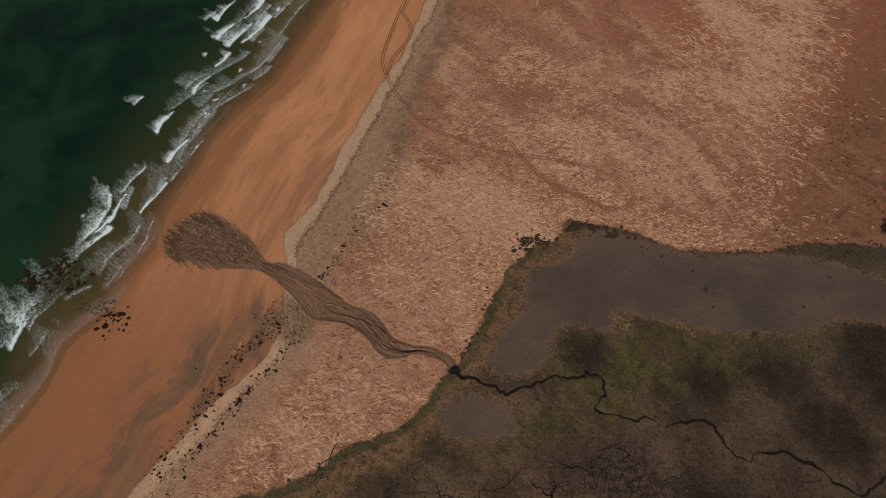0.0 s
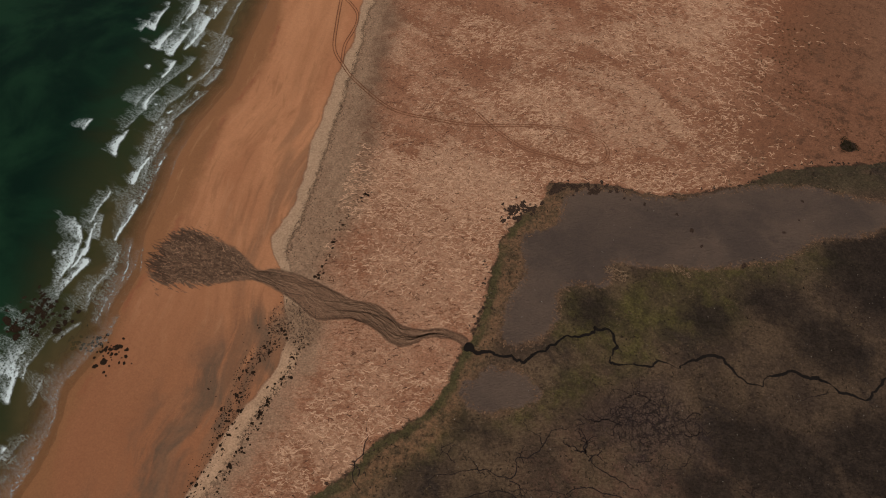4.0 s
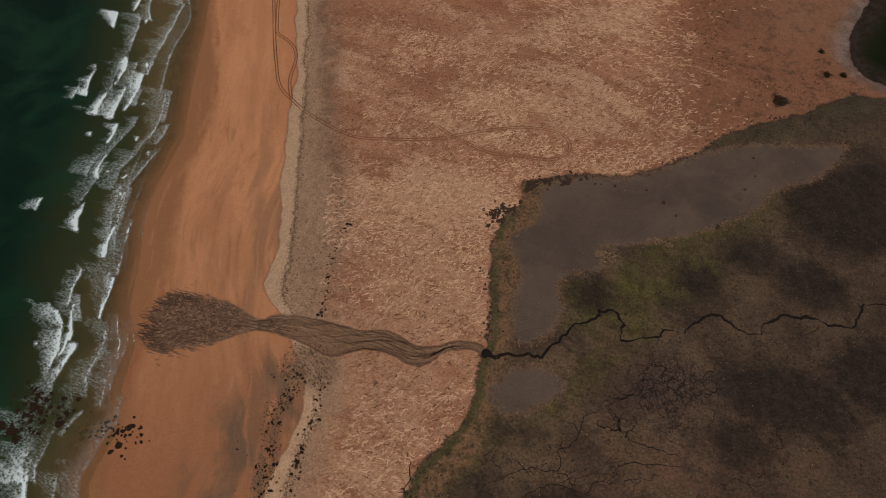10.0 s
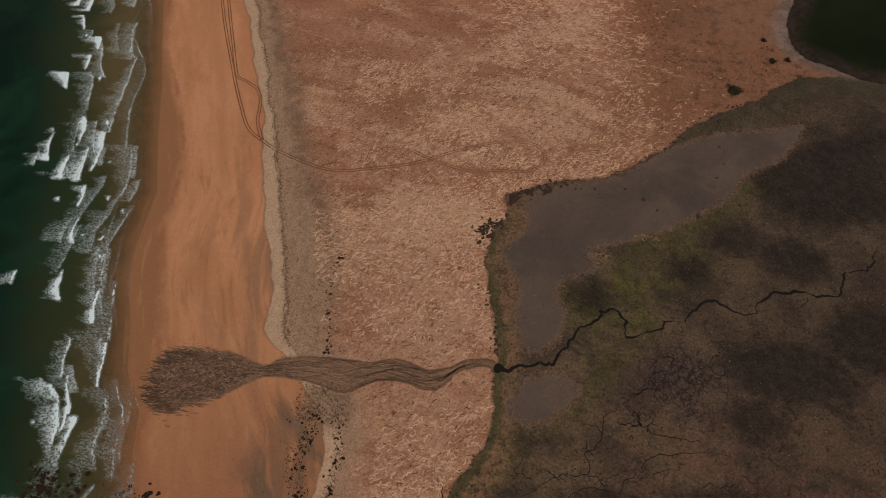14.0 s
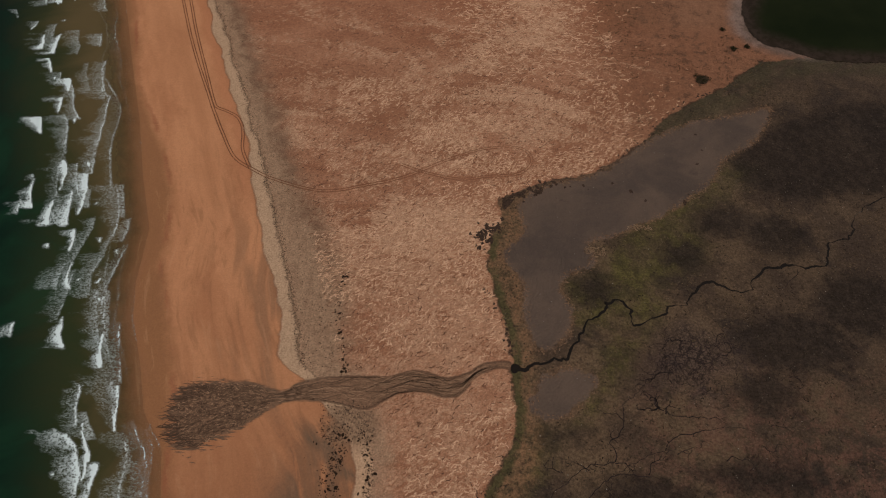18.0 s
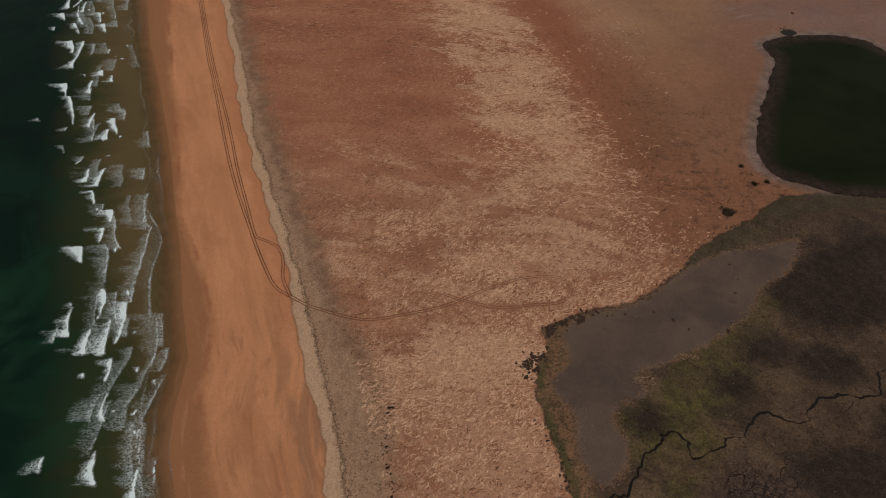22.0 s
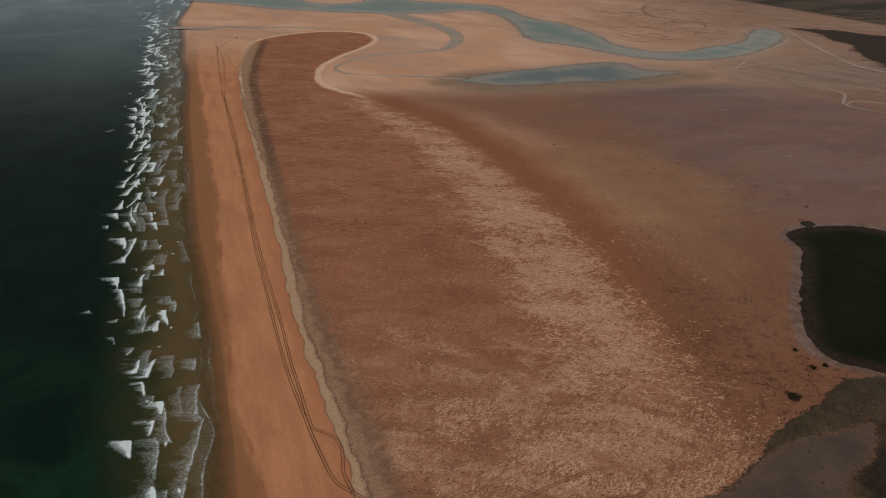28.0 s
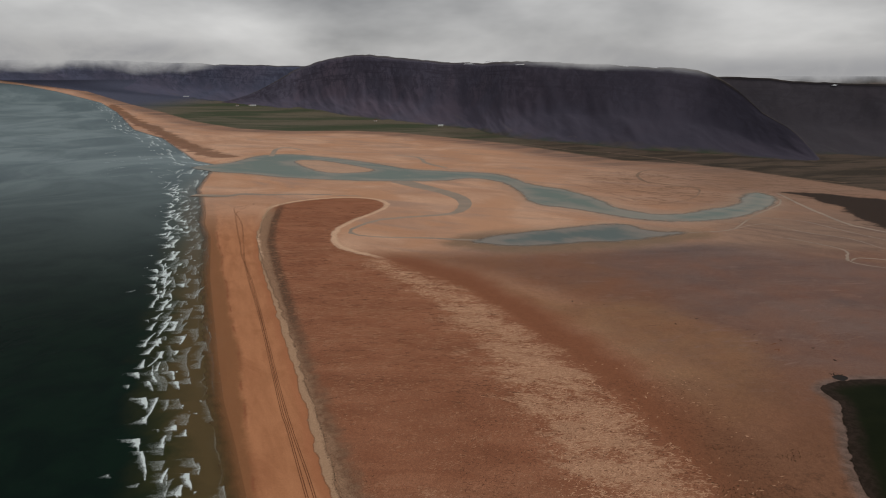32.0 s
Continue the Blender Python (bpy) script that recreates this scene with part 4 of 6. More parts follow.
def breaker(y0, n0, length, depth, lean, dense=1.0, edge=1.0, skew=0.0):
    """One breaking wave: a crisp shoreward front, a wedge of streaked foam trailing out to sea behind it."""
    near = np.nonzero((abs(yy - y0) < length * 0.8) & (abs(nn - n0) < depth * 1.8 + length * 0.5 + 6))[0]
    dy = yy[near] - y0
    s = dy / (length * 0.5)
    front = n0 + lean * dy + (1.8 if length > 5 else 0.5) * jag[0][near] * 2 + 0.05 * length * skew * s * s
    behind = nn[near] - front
    span = np.clip((1.0 - np.abs(s + 0.35 * jag[1][near])) * length * 0.5 / 1.1, 0, 1)
    trail = depth * np.clip(0.55 + 0.5 * skew * s, 0.04, 1.1) * np.clip(1 + 1.3 * jag[3][near] + 1.0 * jag[1][near], 0.3, 1.8)
    f = np.clip(behind / 0.6 + 0.5, 0, 1) * np.clip(1.1 - behind / trail, 0, 1) * dense
    f = np.maximum(f, edge * np.clip(1.3 - np.abs(behind - 0.4) / 0.7, 0, 1) * np.clip(0.85 + 1.2 * jag[1][near], 0, 1))
    foam[near] = np.maximum(foam[near], f * span)
    swell[near] = np.maximum(swell[near], dense * 0.6 * np.exp(-((behind - 1) / 2.5) ** 2) * span)


y0 = -30.0
while y0 < 1560:
    big = 1.0 + min(max((y0 - 400) / 900, 0), 0.8)
    wide = min(max((y0 - 110) / 160, 0), 1)
    if rng.random() < 0.60:
        breaker(y0 + rng.uniform(-8, 8), rng.uniform(8 + 20 * wide, 30 + 34 * wide), rng.uniform(9, 24), rng.uniform(3.5 + 3 * wide, 8 + 8 * wide) * big, rng.uniform(-0.30, 0.12), rng.uniform(1.0, 1.25), 1.15, rng.choice((-1, -0.9, 0.9, 1)))
    if y0 < 300 and rng.random() < 0.22:
        breaker(y0, rng.uniform(12, 30) + 10 * wide, rng.uniform(18, 32), rng.uniform(13, 24), rng.uniform(-0.3, 0.1), rng.uniform(0.9, 1.05), 1.15, rng.choice((-0.9, 0.9)))
    for far in (4 + 8 * wide, 12 + 14 * wide, 19 + 22 * wide):
        if rng.random() < 0.62 - 0.20 * wide:
            breaker(y0 + rng.uniform(-9, 9), far + rng.uniform(-4, 5), rng.uniform(11, 38), rng.uniform(10, 22), rng.uniform(-0.25, 0.10),
                    rng.uniform(0.42, 0.66), rng.uniform(0.6, 0.95), rng.uniform(-0.9, 0.9))
    for k in range(rng.choice((0, 0, 1, 2))):
        breaker(y0 + rng.uniform(-9, 9), rng.uniform(8, 40 + 20 * wide), rng.uniform(2, 5), rng.uniform(2, 5), rng.uniform(-0.8, 0.4), 1.15, 1.2, rng.choice((-0.8, 0.8)))
    if y0 > 380 and rng.random() < 0.65:
        breaker(y0, rng.uniform(44, 60), rng.uniform(16, 44), rng.uniform(5, 9) * big, rng.uniform(-0.35, 0.2), 1.1, 1.2, rng.choice((-0.9, 0.9)))
    if rng.random() < 0.18:
        breaker(y0, rng.uniform(48, 66 + 20 * wide), rng.uniform(5, 11), rng.uniform(6, 11), rng.uniform(-0.5, 0.2), rng.uniform(0.6, 0.9), 1.0, rng.choice((-1, 1)))
    y0 += rng.uniform(9, 16)
while y0 < 6000:
    for far in (8, 40, 75):
        if rng.random() < 0.6:
            breaker(y0 + rng.uniform(-30, 30), far + rng.uniform(-8, 20), rng.uniform(30, 100), rng.uniform(8, 30), rng.uniform(-0.05, 0.05), 0.9, 1.0, rng.uniform(-0.9, 0.9))
    if y0 < 2300:
        for k in range(2):
            breaker(y0 + rng.uniform(-20, 20), rng.uniform(40, 260), rng.uniform(15, 50), rng.uniform(8, 24), rng.uniform(-1.5, 1.5), 0.75, 0.9, rng.choice((-0.9, 0.9)))
    y0 += rng.uniform(25, 60) * (1 + (y0 - 1500) / 2500)
lap = np.full(xx.shape, -99.0)
for far, reach, size, seed, film_of in ((-1.0, 9, 38, 71, 0.20), (7, 10, 52, 83, 0.22), (15, 9, 34, 97, 0.26)):
    bow = np.abs(fbm(yy, np.full(yy.shape, 3.0), size, seed, 2))
    front = far - reach * 2 * bow + 1.5 * jag[1]
    behind = nn - front
    if lap.max() < -50:
        lap = behind
    there = np.clip(3 * value_noise(yy, nn * 0, 47, seed + 2) - (0.9 if far < 1 else 1.5), 0, 1) * (yy < 1600)
    line = np.clip(1.3 - np.abs(behind - 0.3) / 0.55, 0, 1) * (0.45 + 0.5 * value_noise(yy, nn * 0, 9, seed + 1))
    veil = film_of * np.clip(behind / 0.5, 0, 1) * np.clip(1 - behind / (11 + 26 * jag[2]), 0, 1)
    foam = np.maximum(foam, np.maximum(line, veil) * there)
# the weed bed in the shallows smooths the water over it
foam *= 1 - 0.85 * np.exp(-((xx + 44) ** 2 + (yy - 53) ** 2) / 200.0)
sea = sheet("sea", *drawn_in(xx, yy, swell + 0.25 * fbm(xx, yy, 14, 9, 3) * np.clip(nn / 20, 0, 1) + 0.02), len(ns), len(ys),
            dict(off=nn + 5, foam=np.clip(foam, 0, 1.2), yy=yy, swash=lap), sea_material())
tagged(sea, "dark green sea with white breaking waves", "sea", kind="structure")


# ---- inland water ----
def water(name, outline, material, label, z=1.25, ragged=1.5, hole=None):
    """A flat sheet of water with an uneven edge."""
    bm = bmesh.new()
    loops = []
    for ring in (outline, hole):
        if ring is None:
            continue
        p = smooth(ring, True, 6)
        p = p + ragged * np.stack([fbm(p[:, 0], p[:, 1], 14, 3), fbm(p[:, 0], p[:, 1], 14, 8)], -1) * 2
        x, y, h = drawn_in(p[:, 0], p[:, 1], np.full(len(p), z))
        vs = [bm.verts.new(c) for c in zip(x, y, h)]
        loops += [bm.edges.new((vs[i], vs[i - 1])) for i in range(len(vs))]
    bmesh.ops.triangle_fill(bm, edges=loops, use_beauty=True, normal=(0, 0, 1))
    me = bpy.data.meshes.new(name)
    bm.to_mesh(me)
    bm.free()
    me.materials.append(material)
    return tagged(new(name, me), label, name.split("_")[-1], kind="structure")


def ribbon_outline(line, widths):
    p = np.array(line, float)
    d = np.gradient(p, axis=0)
    side = np.stack([-d[:, 1], d[:, 0]], -1) / np.maximum(np.hypot(d[:, 0], d[:, 1]), 1e-6)[:, None]
    w = np.interp(np.linspace(0, 1, len(p)), np.linspace(0, 1, len(widths)), widths)[:, None] / 2
    return p + side * w, p - side * w


def stream(name, line, widths, material, label, z=1.26, ragged=0.5, wind=0.0):
    """Water along a winding line."""
    p = smooth(line, False, 10)
    p[1:-1] += wind * np.stack([fbm(p[:, 0], p[:, 1], 5, 3, 3), fbm(p[:, 0], p[:, 1], 5, 8, 3)], -1)[1:-1] * 2
    a, b = ribbon_outline(p, widths)
    for q, s in ((a, 3), (b, 14)):
        q += ragged * np.stack([fbm(q[:, 0], q[:, 1], 6, s), fbm(q[:, 0], q[:, 1], 6, s + 5)], -1) * 2
    co = []
    for (ax, ay), (bx, by) in zip(a, b):
        co += [(ax, ay), (bx, by)]
    co = np.array(co)
    x, y, h = drawn_in(co[:, 0], co[:, 1], np.full(len(co), z))
    me = bpy.data.meshes.new(name)
    me.from_pydata(list(zip(x, y, h)), [], [(i, i + 1, i + 3, i + 2) for i in range(0, len(co) - 2, 2)])
    me.materials.append(material)
    return tagged(new(name, me), label, "stream", kind="structure")


peat = water_material("peaty_stream_water", (0.011, 0.008, 0.0065), (0.020, 0.014, 0.011), 0.4, 0.3)
def wide_water(name, outline, cell, material, label, hole=None):
    """Shallow water with soft, uneven margins: a fine sheet that carries its distance from the bank."""
    p = np.array(outline, float)
    gx, gy = np.arange(p[:, 0].min() - 30, p[:, 0].max() + 30, cell), np.arange(p[:, 1].min() - 30, p[:, 1].max() + 30, cell)
    y, x = (a.ravel() for a in np.meshgrid(gy, gx, indexing="ij"))
    bank = away(x, y, smooth(outline, True, 5), True, 60)
    if hole:
        bank = np.minimum(bank, -away(x, y, smooth(hole, True, 5), True, 60))
    ob = sheet(name, *drawn_in(x, y, np.full(len(x), 1.27)), len(gx), len(gy), dict(bank=bank), material)
    return tagged(ob, label, name.split("_")[-1], kind="structure")


def shoal_material(name, deep, shallow, band):
    g = Nodes(name)
    wob = g.math("SUBTRACT", g.noise(30, 6, 0.62), 0.5)
    bank = g.add(g.attr("bank"), g.mul(wob, 22))
    flow = g.noise(80, 6, 0.6, 1.2, g.turned(-35, (0.5, 1, 1)))
    color = g.mix(g.step(g.add(bank, g.mul(g.math("SUBTRACT", flow, 0.5), band * 2.4)), 4, band), shallow, deep)
    return g.still_water(color, 0.25, g.noise(3, 3), 0.05, 0.2, 0.3, g.step(bank, -4, 14))


wide_water("river", RIVER, 6.0, shoal_material("teal_river_water", (0.160, 0.200, 0.175), (0.27, 0.250, 0.210), 60), "milky teal river winding through orange sandbanks", ISLAND)
wide_water("tidal_pool", POOL, 5.0, shoal_material("grey_blue_pool_water", (0.120, 0.148, 0.142), (0.235, 0.205, 0.175), 50), "shallow grey-blue tidal pool in the sand")
def pond_material():
    g = Nodes("dark_green_pond_water")
    bank = g.add(g.attr("bank"), g.mul(g.math("SUBTRACT", g.noise(20, 6, 0.62), 0.5), 9))
    color = g.mix(g.step(bank, 1, 13), g.mix(g.step(g.noise(4, 5, 0.7), 0.4, 0.6), (0.022, 0.015, 0.010), (0.036, 0.024, 0.018)), g.mix(g.step(g.noise(40, 5, 0.6), 0.35, 0.65), (0.0062, 0.0095, 0.0028), (0.0105, 0.0135, 0.0045)))
    return g.still_water(color, 0.3, g.noise(3, 3), 0.05, 0.2, 0.10, g.step(bank, -2.0, -0.8))


wide_water("pond", POND, 2.5, pond_material(), "still dark green pond with a brown weedy margin")
water("old_pool", [(324, 524), (332, 528), (336, 522), (328, 516)], peat, "small black pool in a rim of peat", 1.29, 1)
stream("creek", CREEK, (1.5, 1.0, 1.0, 0.95, 0.75, 0.7, 0.95, 0.75, 0.6, 0.5), peat, "narrow black peaty creek winding through marsh", 1.26, 0.8, 3.2)
film = water_material("water_film_on_sand", (0.290, 0.228, 0.178), (0.365, 0.278, 0.212), 0.35, 0.12)
silty = water_material("silty_channel_water", (0.205, 0.125, 0.083), (0.275, 0.180, 0.125), 0.35, 0.12)
stream("tidal_channel", LOOP, (10, 8, 6, 7, 9, 14, 26, 34, 50), film, "pale curved tidal channel through sand", 1.26, 3)
stream("side_channel", SIDE, (26, 24, 18, 14, 10, 5), film, "thin sheet of water on the sand", 1.29, 6)


# ---- mountains ----
def mountain(name, rows, material, label, cliffs=1.0, seed=1, back=700):
    """A long steep flank between a foot line and a crest line, with gullies, a craggy rim and a plateau behind."""
    r = smooth(rows, False, 40)
    cols, lines = len(r), 46
    u = np.concatenate([np.linspace(0, 1, 34), 1 + np.linspace(0.03, 1, lines - 34) ** 1.5])
    along = np.cumsum(np.r_[0, np.hypot(np.diff(r[:, 0]), np.diff(r[:, 1]))])
    x, y, z, rise, run = [], [], [], [], []
    for v in u:
        k = min(v, 1.0)
        px, py = r[:, 0] + (r[:, 3] - r[:, 0]) * k, r[:, 1] + (r[:, 4] - r[:, 1]) * k
        h = 0.62 * k ** 1.7 + 0.38 * np.clip((k - 0.66) / 0.32, 0, 1) ** 1.1
        tall = r[:, 5] - r[:, 2]
        pz = r[:, 2] + tall * h * 0.965
        gully = fbm(along + 25 * v * np.sin(along / 90), np.full(cols, 40.0 * v), 60, seed, 4)
        spur = fbm(along + 130 * v, np.full(cols, 900.0 + 240 * v), 330, seed + 7, 4)
        chute = np.abs(fbm(along + 190 * v, np.full(cols, 160.0 * v), 170, seed + 11, 4)) * 2 - 0.35
        gully = 0.15 * gully + 0.9 * spur + 0.35 * chute
        pz = pz + tall * 0.22 * gully * math.sin(math.pi * min(k, 0.97)) * cliffs
        pz = pz + tall * 0.07 * fbm(along, np.full(cols, 300.0), 110, seed + 20, 4) * np.clip((k - 0.8) * 6, 0, 1)
        d = np.hypot(px, py)
        if v > 1:
            deep = back * np.clip((r[:, 5] - 228) / 40, 0.02, 1)
            px, py = px * (1 + deep * (v - 1) / d), py * (1 + deep * (v - 1) / d)
            pz = pz + tall * (0.06 * fbm(px, py, 260, seed + 3, 3)) * (v - 1) + tall * 0.05 * np.clip((v - 1) * 3, 0, 1)
        else:
            px, py = px - px / d * 75 * cliffs * gully * math.sin(math.pi * k), py - py / d * 75 * cliffs * gully * math.sin(math.pi * k)
        x.append(px), y.append(py), z.append(pz - (4 if v == 0 else 0)), rise.append(np.full(cols, v)), run.append(along)
    ob = sheet(name, *(np.concatenate(a) for a in (x, y, z)), cols, lines, dict(rise=np.concatenate(rise), run=np.concatenate(run)), material)
    return tagged(ob, label, "mountain", kind="structure")


FAR_RANGE = [
    (-3408, 3308, 197, -3551, 3447, 334), (-3116, 3583, 190, -3247, 3733, 335), (-2745, 3870, 182, -2861, 4034, 329), (-2525, 4016, 180, -2632, 4185, 324),
    (-2380, 4097, 172, -2480, 4270, 321), (-2218, 4160, 157, -2317, 4346, 318), (-1975, 4208, 135, -2073, 4416, 318), (-1626, 4175, 105, -1717, 4408, 303),
    (-1477, 4129, 93, -1567, 4383, 298), (-1099, 3960, 66, -1187, 4278, 285), (-756, 3841, 52, -837, 4253, 274), (-432, 3725, 41, -491, 4241, 272),
    (-186, 3646, 36, -214, 4205, 261),
]
HEADLAND = [(-1266, 3984, 72, -1284, 4041, 76), (-1049, 3891, 60, -1088, 4035, 129), (-867, 3781, 49, -925, 4035, 207), (-727, 3689, 42, -800, 4061, 270),
            (-523, 3518, 31, -586, 3943, 320), (-335, 3345, 22, -379, 3793, 331), (-136, 3149, 15, -156, 3608, 306), (112, 2911, 8, 130, 3380, 281),
            (249, 2592, 2, 294, 3070, 284), (427, 2394, 0, 511, 2867, 276), (623, 2181, 0, 755, 2643, 259), (773, 2098, 0, 939, 2549, 239),
            (847, 2024, 0, 994, 2375, 180), (906, 1968, 0, 1014, 2204, 115), (977, 1914, 0, 1045, 2048, 65), (1042, 1887, 0, 1071, 1940, 1)]
BACK_RANGE = [(707, 2162, 0, 987, 3017, 210), (858, 2095, 0, 1162, 2835, 218), (1034, 2030, 0, 1352, 2654, 202), (1136, 1972, 0, 1460, 2535, 195),
              (1236, 1904, 0, 1563, 2407, 192), (1428, 1781, 0, 1803, 2249, 187), (1644, 1624, 0, 2071, 2046, 200), (1956, 1447, 0, 2438, 1804, 217)]
# the blue cast in these tints is distance haze put into rock colour
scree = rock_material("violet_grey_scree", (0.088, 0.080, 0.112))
far_scree = rock_material("hazy_blue_scree", (0.085, 0.091, 0.138))
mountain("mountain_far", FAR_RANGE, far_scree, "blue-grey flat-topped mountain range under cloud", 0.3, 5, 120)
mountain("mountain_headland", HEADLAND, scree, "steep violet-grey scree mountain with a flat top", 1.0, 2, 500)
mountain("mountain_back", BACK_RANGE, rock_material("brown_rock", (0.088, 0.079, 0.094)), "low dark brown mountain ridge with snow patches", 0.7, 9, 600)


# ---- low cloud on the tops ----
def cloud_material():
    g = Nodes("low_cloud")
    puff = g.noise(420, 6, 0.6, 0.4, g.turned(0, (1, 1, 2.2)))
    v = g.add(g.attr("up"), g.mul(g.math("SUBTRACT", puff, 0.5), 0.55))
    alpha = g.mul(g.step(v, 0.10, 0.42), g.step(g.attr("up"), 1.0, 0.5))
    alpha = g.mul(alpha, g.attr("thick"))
    # the sheet gives off its own brightness, matched to the sky
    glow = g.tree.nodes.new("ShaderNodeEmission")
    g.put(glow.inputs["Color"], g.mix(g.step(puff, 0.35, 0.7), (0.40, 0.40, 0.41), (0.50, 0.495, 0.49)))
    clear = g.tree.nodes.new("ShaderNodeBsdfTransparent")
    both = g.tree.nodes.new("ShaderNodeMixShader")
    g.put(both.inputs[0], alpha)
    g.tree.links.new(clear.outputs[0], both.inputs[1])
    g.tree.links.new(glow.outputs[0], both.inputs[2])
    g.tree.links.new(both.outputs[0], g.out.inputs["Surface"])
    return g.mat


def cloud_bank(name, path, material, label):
    """An upright glowing sheet of cloud, set to fit the camera's view, along a line of (x, y, foot, top, opacity)."""
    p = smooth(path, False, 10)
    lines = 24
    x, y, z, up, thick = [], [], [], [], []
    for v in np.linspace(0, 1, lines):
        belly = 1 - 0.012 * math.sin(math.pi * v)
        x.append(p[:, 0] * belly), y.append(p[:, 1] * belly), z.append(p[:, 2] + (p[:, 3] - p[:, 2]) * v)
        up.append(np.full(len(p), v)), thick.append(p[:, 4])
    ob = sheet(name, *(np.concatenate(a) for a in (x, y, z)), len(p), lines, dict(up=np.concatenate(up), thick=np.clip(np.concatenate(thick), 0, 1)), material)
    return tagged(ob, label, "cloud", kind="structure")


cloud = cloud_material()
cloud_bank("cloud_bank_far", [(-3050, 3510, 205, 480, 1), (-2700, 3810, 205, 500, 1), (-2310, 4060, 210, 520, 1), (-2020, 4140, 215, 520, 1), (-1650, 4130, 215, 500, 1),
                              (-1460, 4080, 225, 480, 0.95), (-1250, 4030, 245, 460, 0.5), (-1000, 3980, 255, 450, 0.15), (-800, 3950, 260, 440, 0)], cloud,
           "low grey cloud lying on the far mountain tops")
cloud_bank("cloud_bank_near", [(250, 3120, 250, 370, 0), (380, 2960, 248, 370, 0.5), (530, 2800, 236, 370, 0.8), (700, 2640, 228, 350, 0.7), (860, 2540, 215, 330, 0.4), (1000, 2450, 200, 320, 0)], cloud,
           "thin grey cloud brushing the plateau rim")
# also hides the raised ground rim the camera would see over the ridge
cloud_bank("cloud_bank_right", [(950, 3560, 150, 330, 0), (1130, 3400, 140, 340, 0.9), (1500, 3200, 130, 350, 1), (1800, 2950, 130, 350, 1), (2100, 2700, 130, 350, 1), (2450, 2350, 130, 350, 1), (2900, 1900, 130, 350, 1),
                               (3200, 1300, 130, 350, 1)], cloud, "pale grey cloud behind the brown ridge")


# ---- things ----
def part(name, bm, material, parent=None, label=""):
    """Links a bmesh as one mesh object, under a thing or a part."""
    me = bpy.data.meshes.new(name)
    bm.to_mesh(me)
    bm.free()
    me.materials.append(material)
    ob = new(name, me)
    if parent is not None:
        ob.parent = parent
    return tagged(ob, label)


def lie(x, y, up=0.0):
    """The place on the ground at x, y."""
    a, b = np.array([float(x)]), np.array([float(y)])
    gx, gy, gz = drawn_in(a, b, land_height(a, b))
    return float(gx[0]), float(gy[0]), float(gz[0]) + up


def lump(seed, flat=0.4, rough=0.45, detail=2):
    """A ragged, low clump."""
    bm = bmesh.new()
    bmesh.ops.create_icosphere(bm, subdivisions=detail, radius=1.0)
    r = random.Random(seed)
    shift = Vector((r.uniform(0, 50), r.uniform(0, 50), r.uniform(0, 50)))
    for v in bm.verts:
        n = noise.fractal(v.co * 1.7 + shift, 1.0, 2.0, 3)
        v.co *= 1 + rough * n
        v.co.z = max(v.co.z, -0.25) * flat
    return bm


weed_dark = plain_material("dark_dried_seaweed", (0.014, 0.008, 0.005), (0.034, 0.020, 0.012), 0.25)
peat_dark = plain_material("dark_peat_turf", (0.026, 0.016, 0.012), (0.070, 0.042, 0.028), 0.4)
black_silt = plain_material("black_channel_silt", (0.016, 0.011, 0.010), (0.030, 0.021, 0.018), 0.8, 0.75)
leaf_dark = plain_material("dark_shrub_leaves", (0.022, 0.020, 0.008), (0.045, 0.036, 0.016), 0.3)
sand_rut = plain_material("churned_damp_sand", (0.15, 0.062, 0.032), (0.21, 0.086, 0.045), 0.8)
snow_white = plain_material("old_snow", (0.70, 0.72, 0.75), (0.80, 0.82, 0.84), 6.0, 0.7)
stone_pale = plain_material("pale_stone", (0.20, 0.17, 0.14), (0.30, 0.26, 0.22), 0.3)
tuft_straw = plain_material("dry_marram_grass", (0.10, 0.058, 0.032), (0.20, 0.12, 0.066), 0.4)


# wheel tracks
def wheel_track(line, gauge, label, seed):
    thing = tagged(new("tyre_track"), label, "tyre track", "tyre tracks on the beach")
    p = smooth(line, False, 14)
    d = np.gradient(p, axis=0)
    side = np.stack([-d[:, 1], d[:, 0]], -1) / np.maximum(np.hypot(d[:, 0], d[:, 1]), 1e-6)[:, None]
    for s in (-0.5, 0.5):
        bm = bmesh.new()
        rows = []
        wide = (0.135 + 0.06 * fbm(p[:, 0], p[:, 1], 9, seed, 3) * 2) * np.where((p[:, 0] > 62) & (p[:, 1] < 300), 0.7, 1.0)
        for k, (lip, drop) in enumerate(((-1.9, 0.12), (-1.0, 0.17), (1.0, 0.17), (1.9, 0.12))):
            q = p + side * (s * gauge + lip * wide * 0.85)[:, None]
            z = land_height(q[:, 0], q[:, 1]) + drop
            rows.append([bm.verts.new(c) for c in zip(*drawn_in(q[:, 0], q[:, 1], z))])
        for a, b in zip(rows, rows[1:]):
            for i in range(len(p) - 1):
                bm.faces.new((a[i], a[i + 1], b[i + 1], b[i]))
        bmesh.ops.recalc_face_normals(bm, faces=bm.faces)
        part("rut", bm, sand_rut, thing)
    return thing


wheel_track(TRACK_A, 1.3, "two dark wheel ruts pressed into orange sand, looping inland", 3)
wheel_track(TRACK_B, 1.3, "two dark wheel ruts pressed into sand below the scarp", 9)


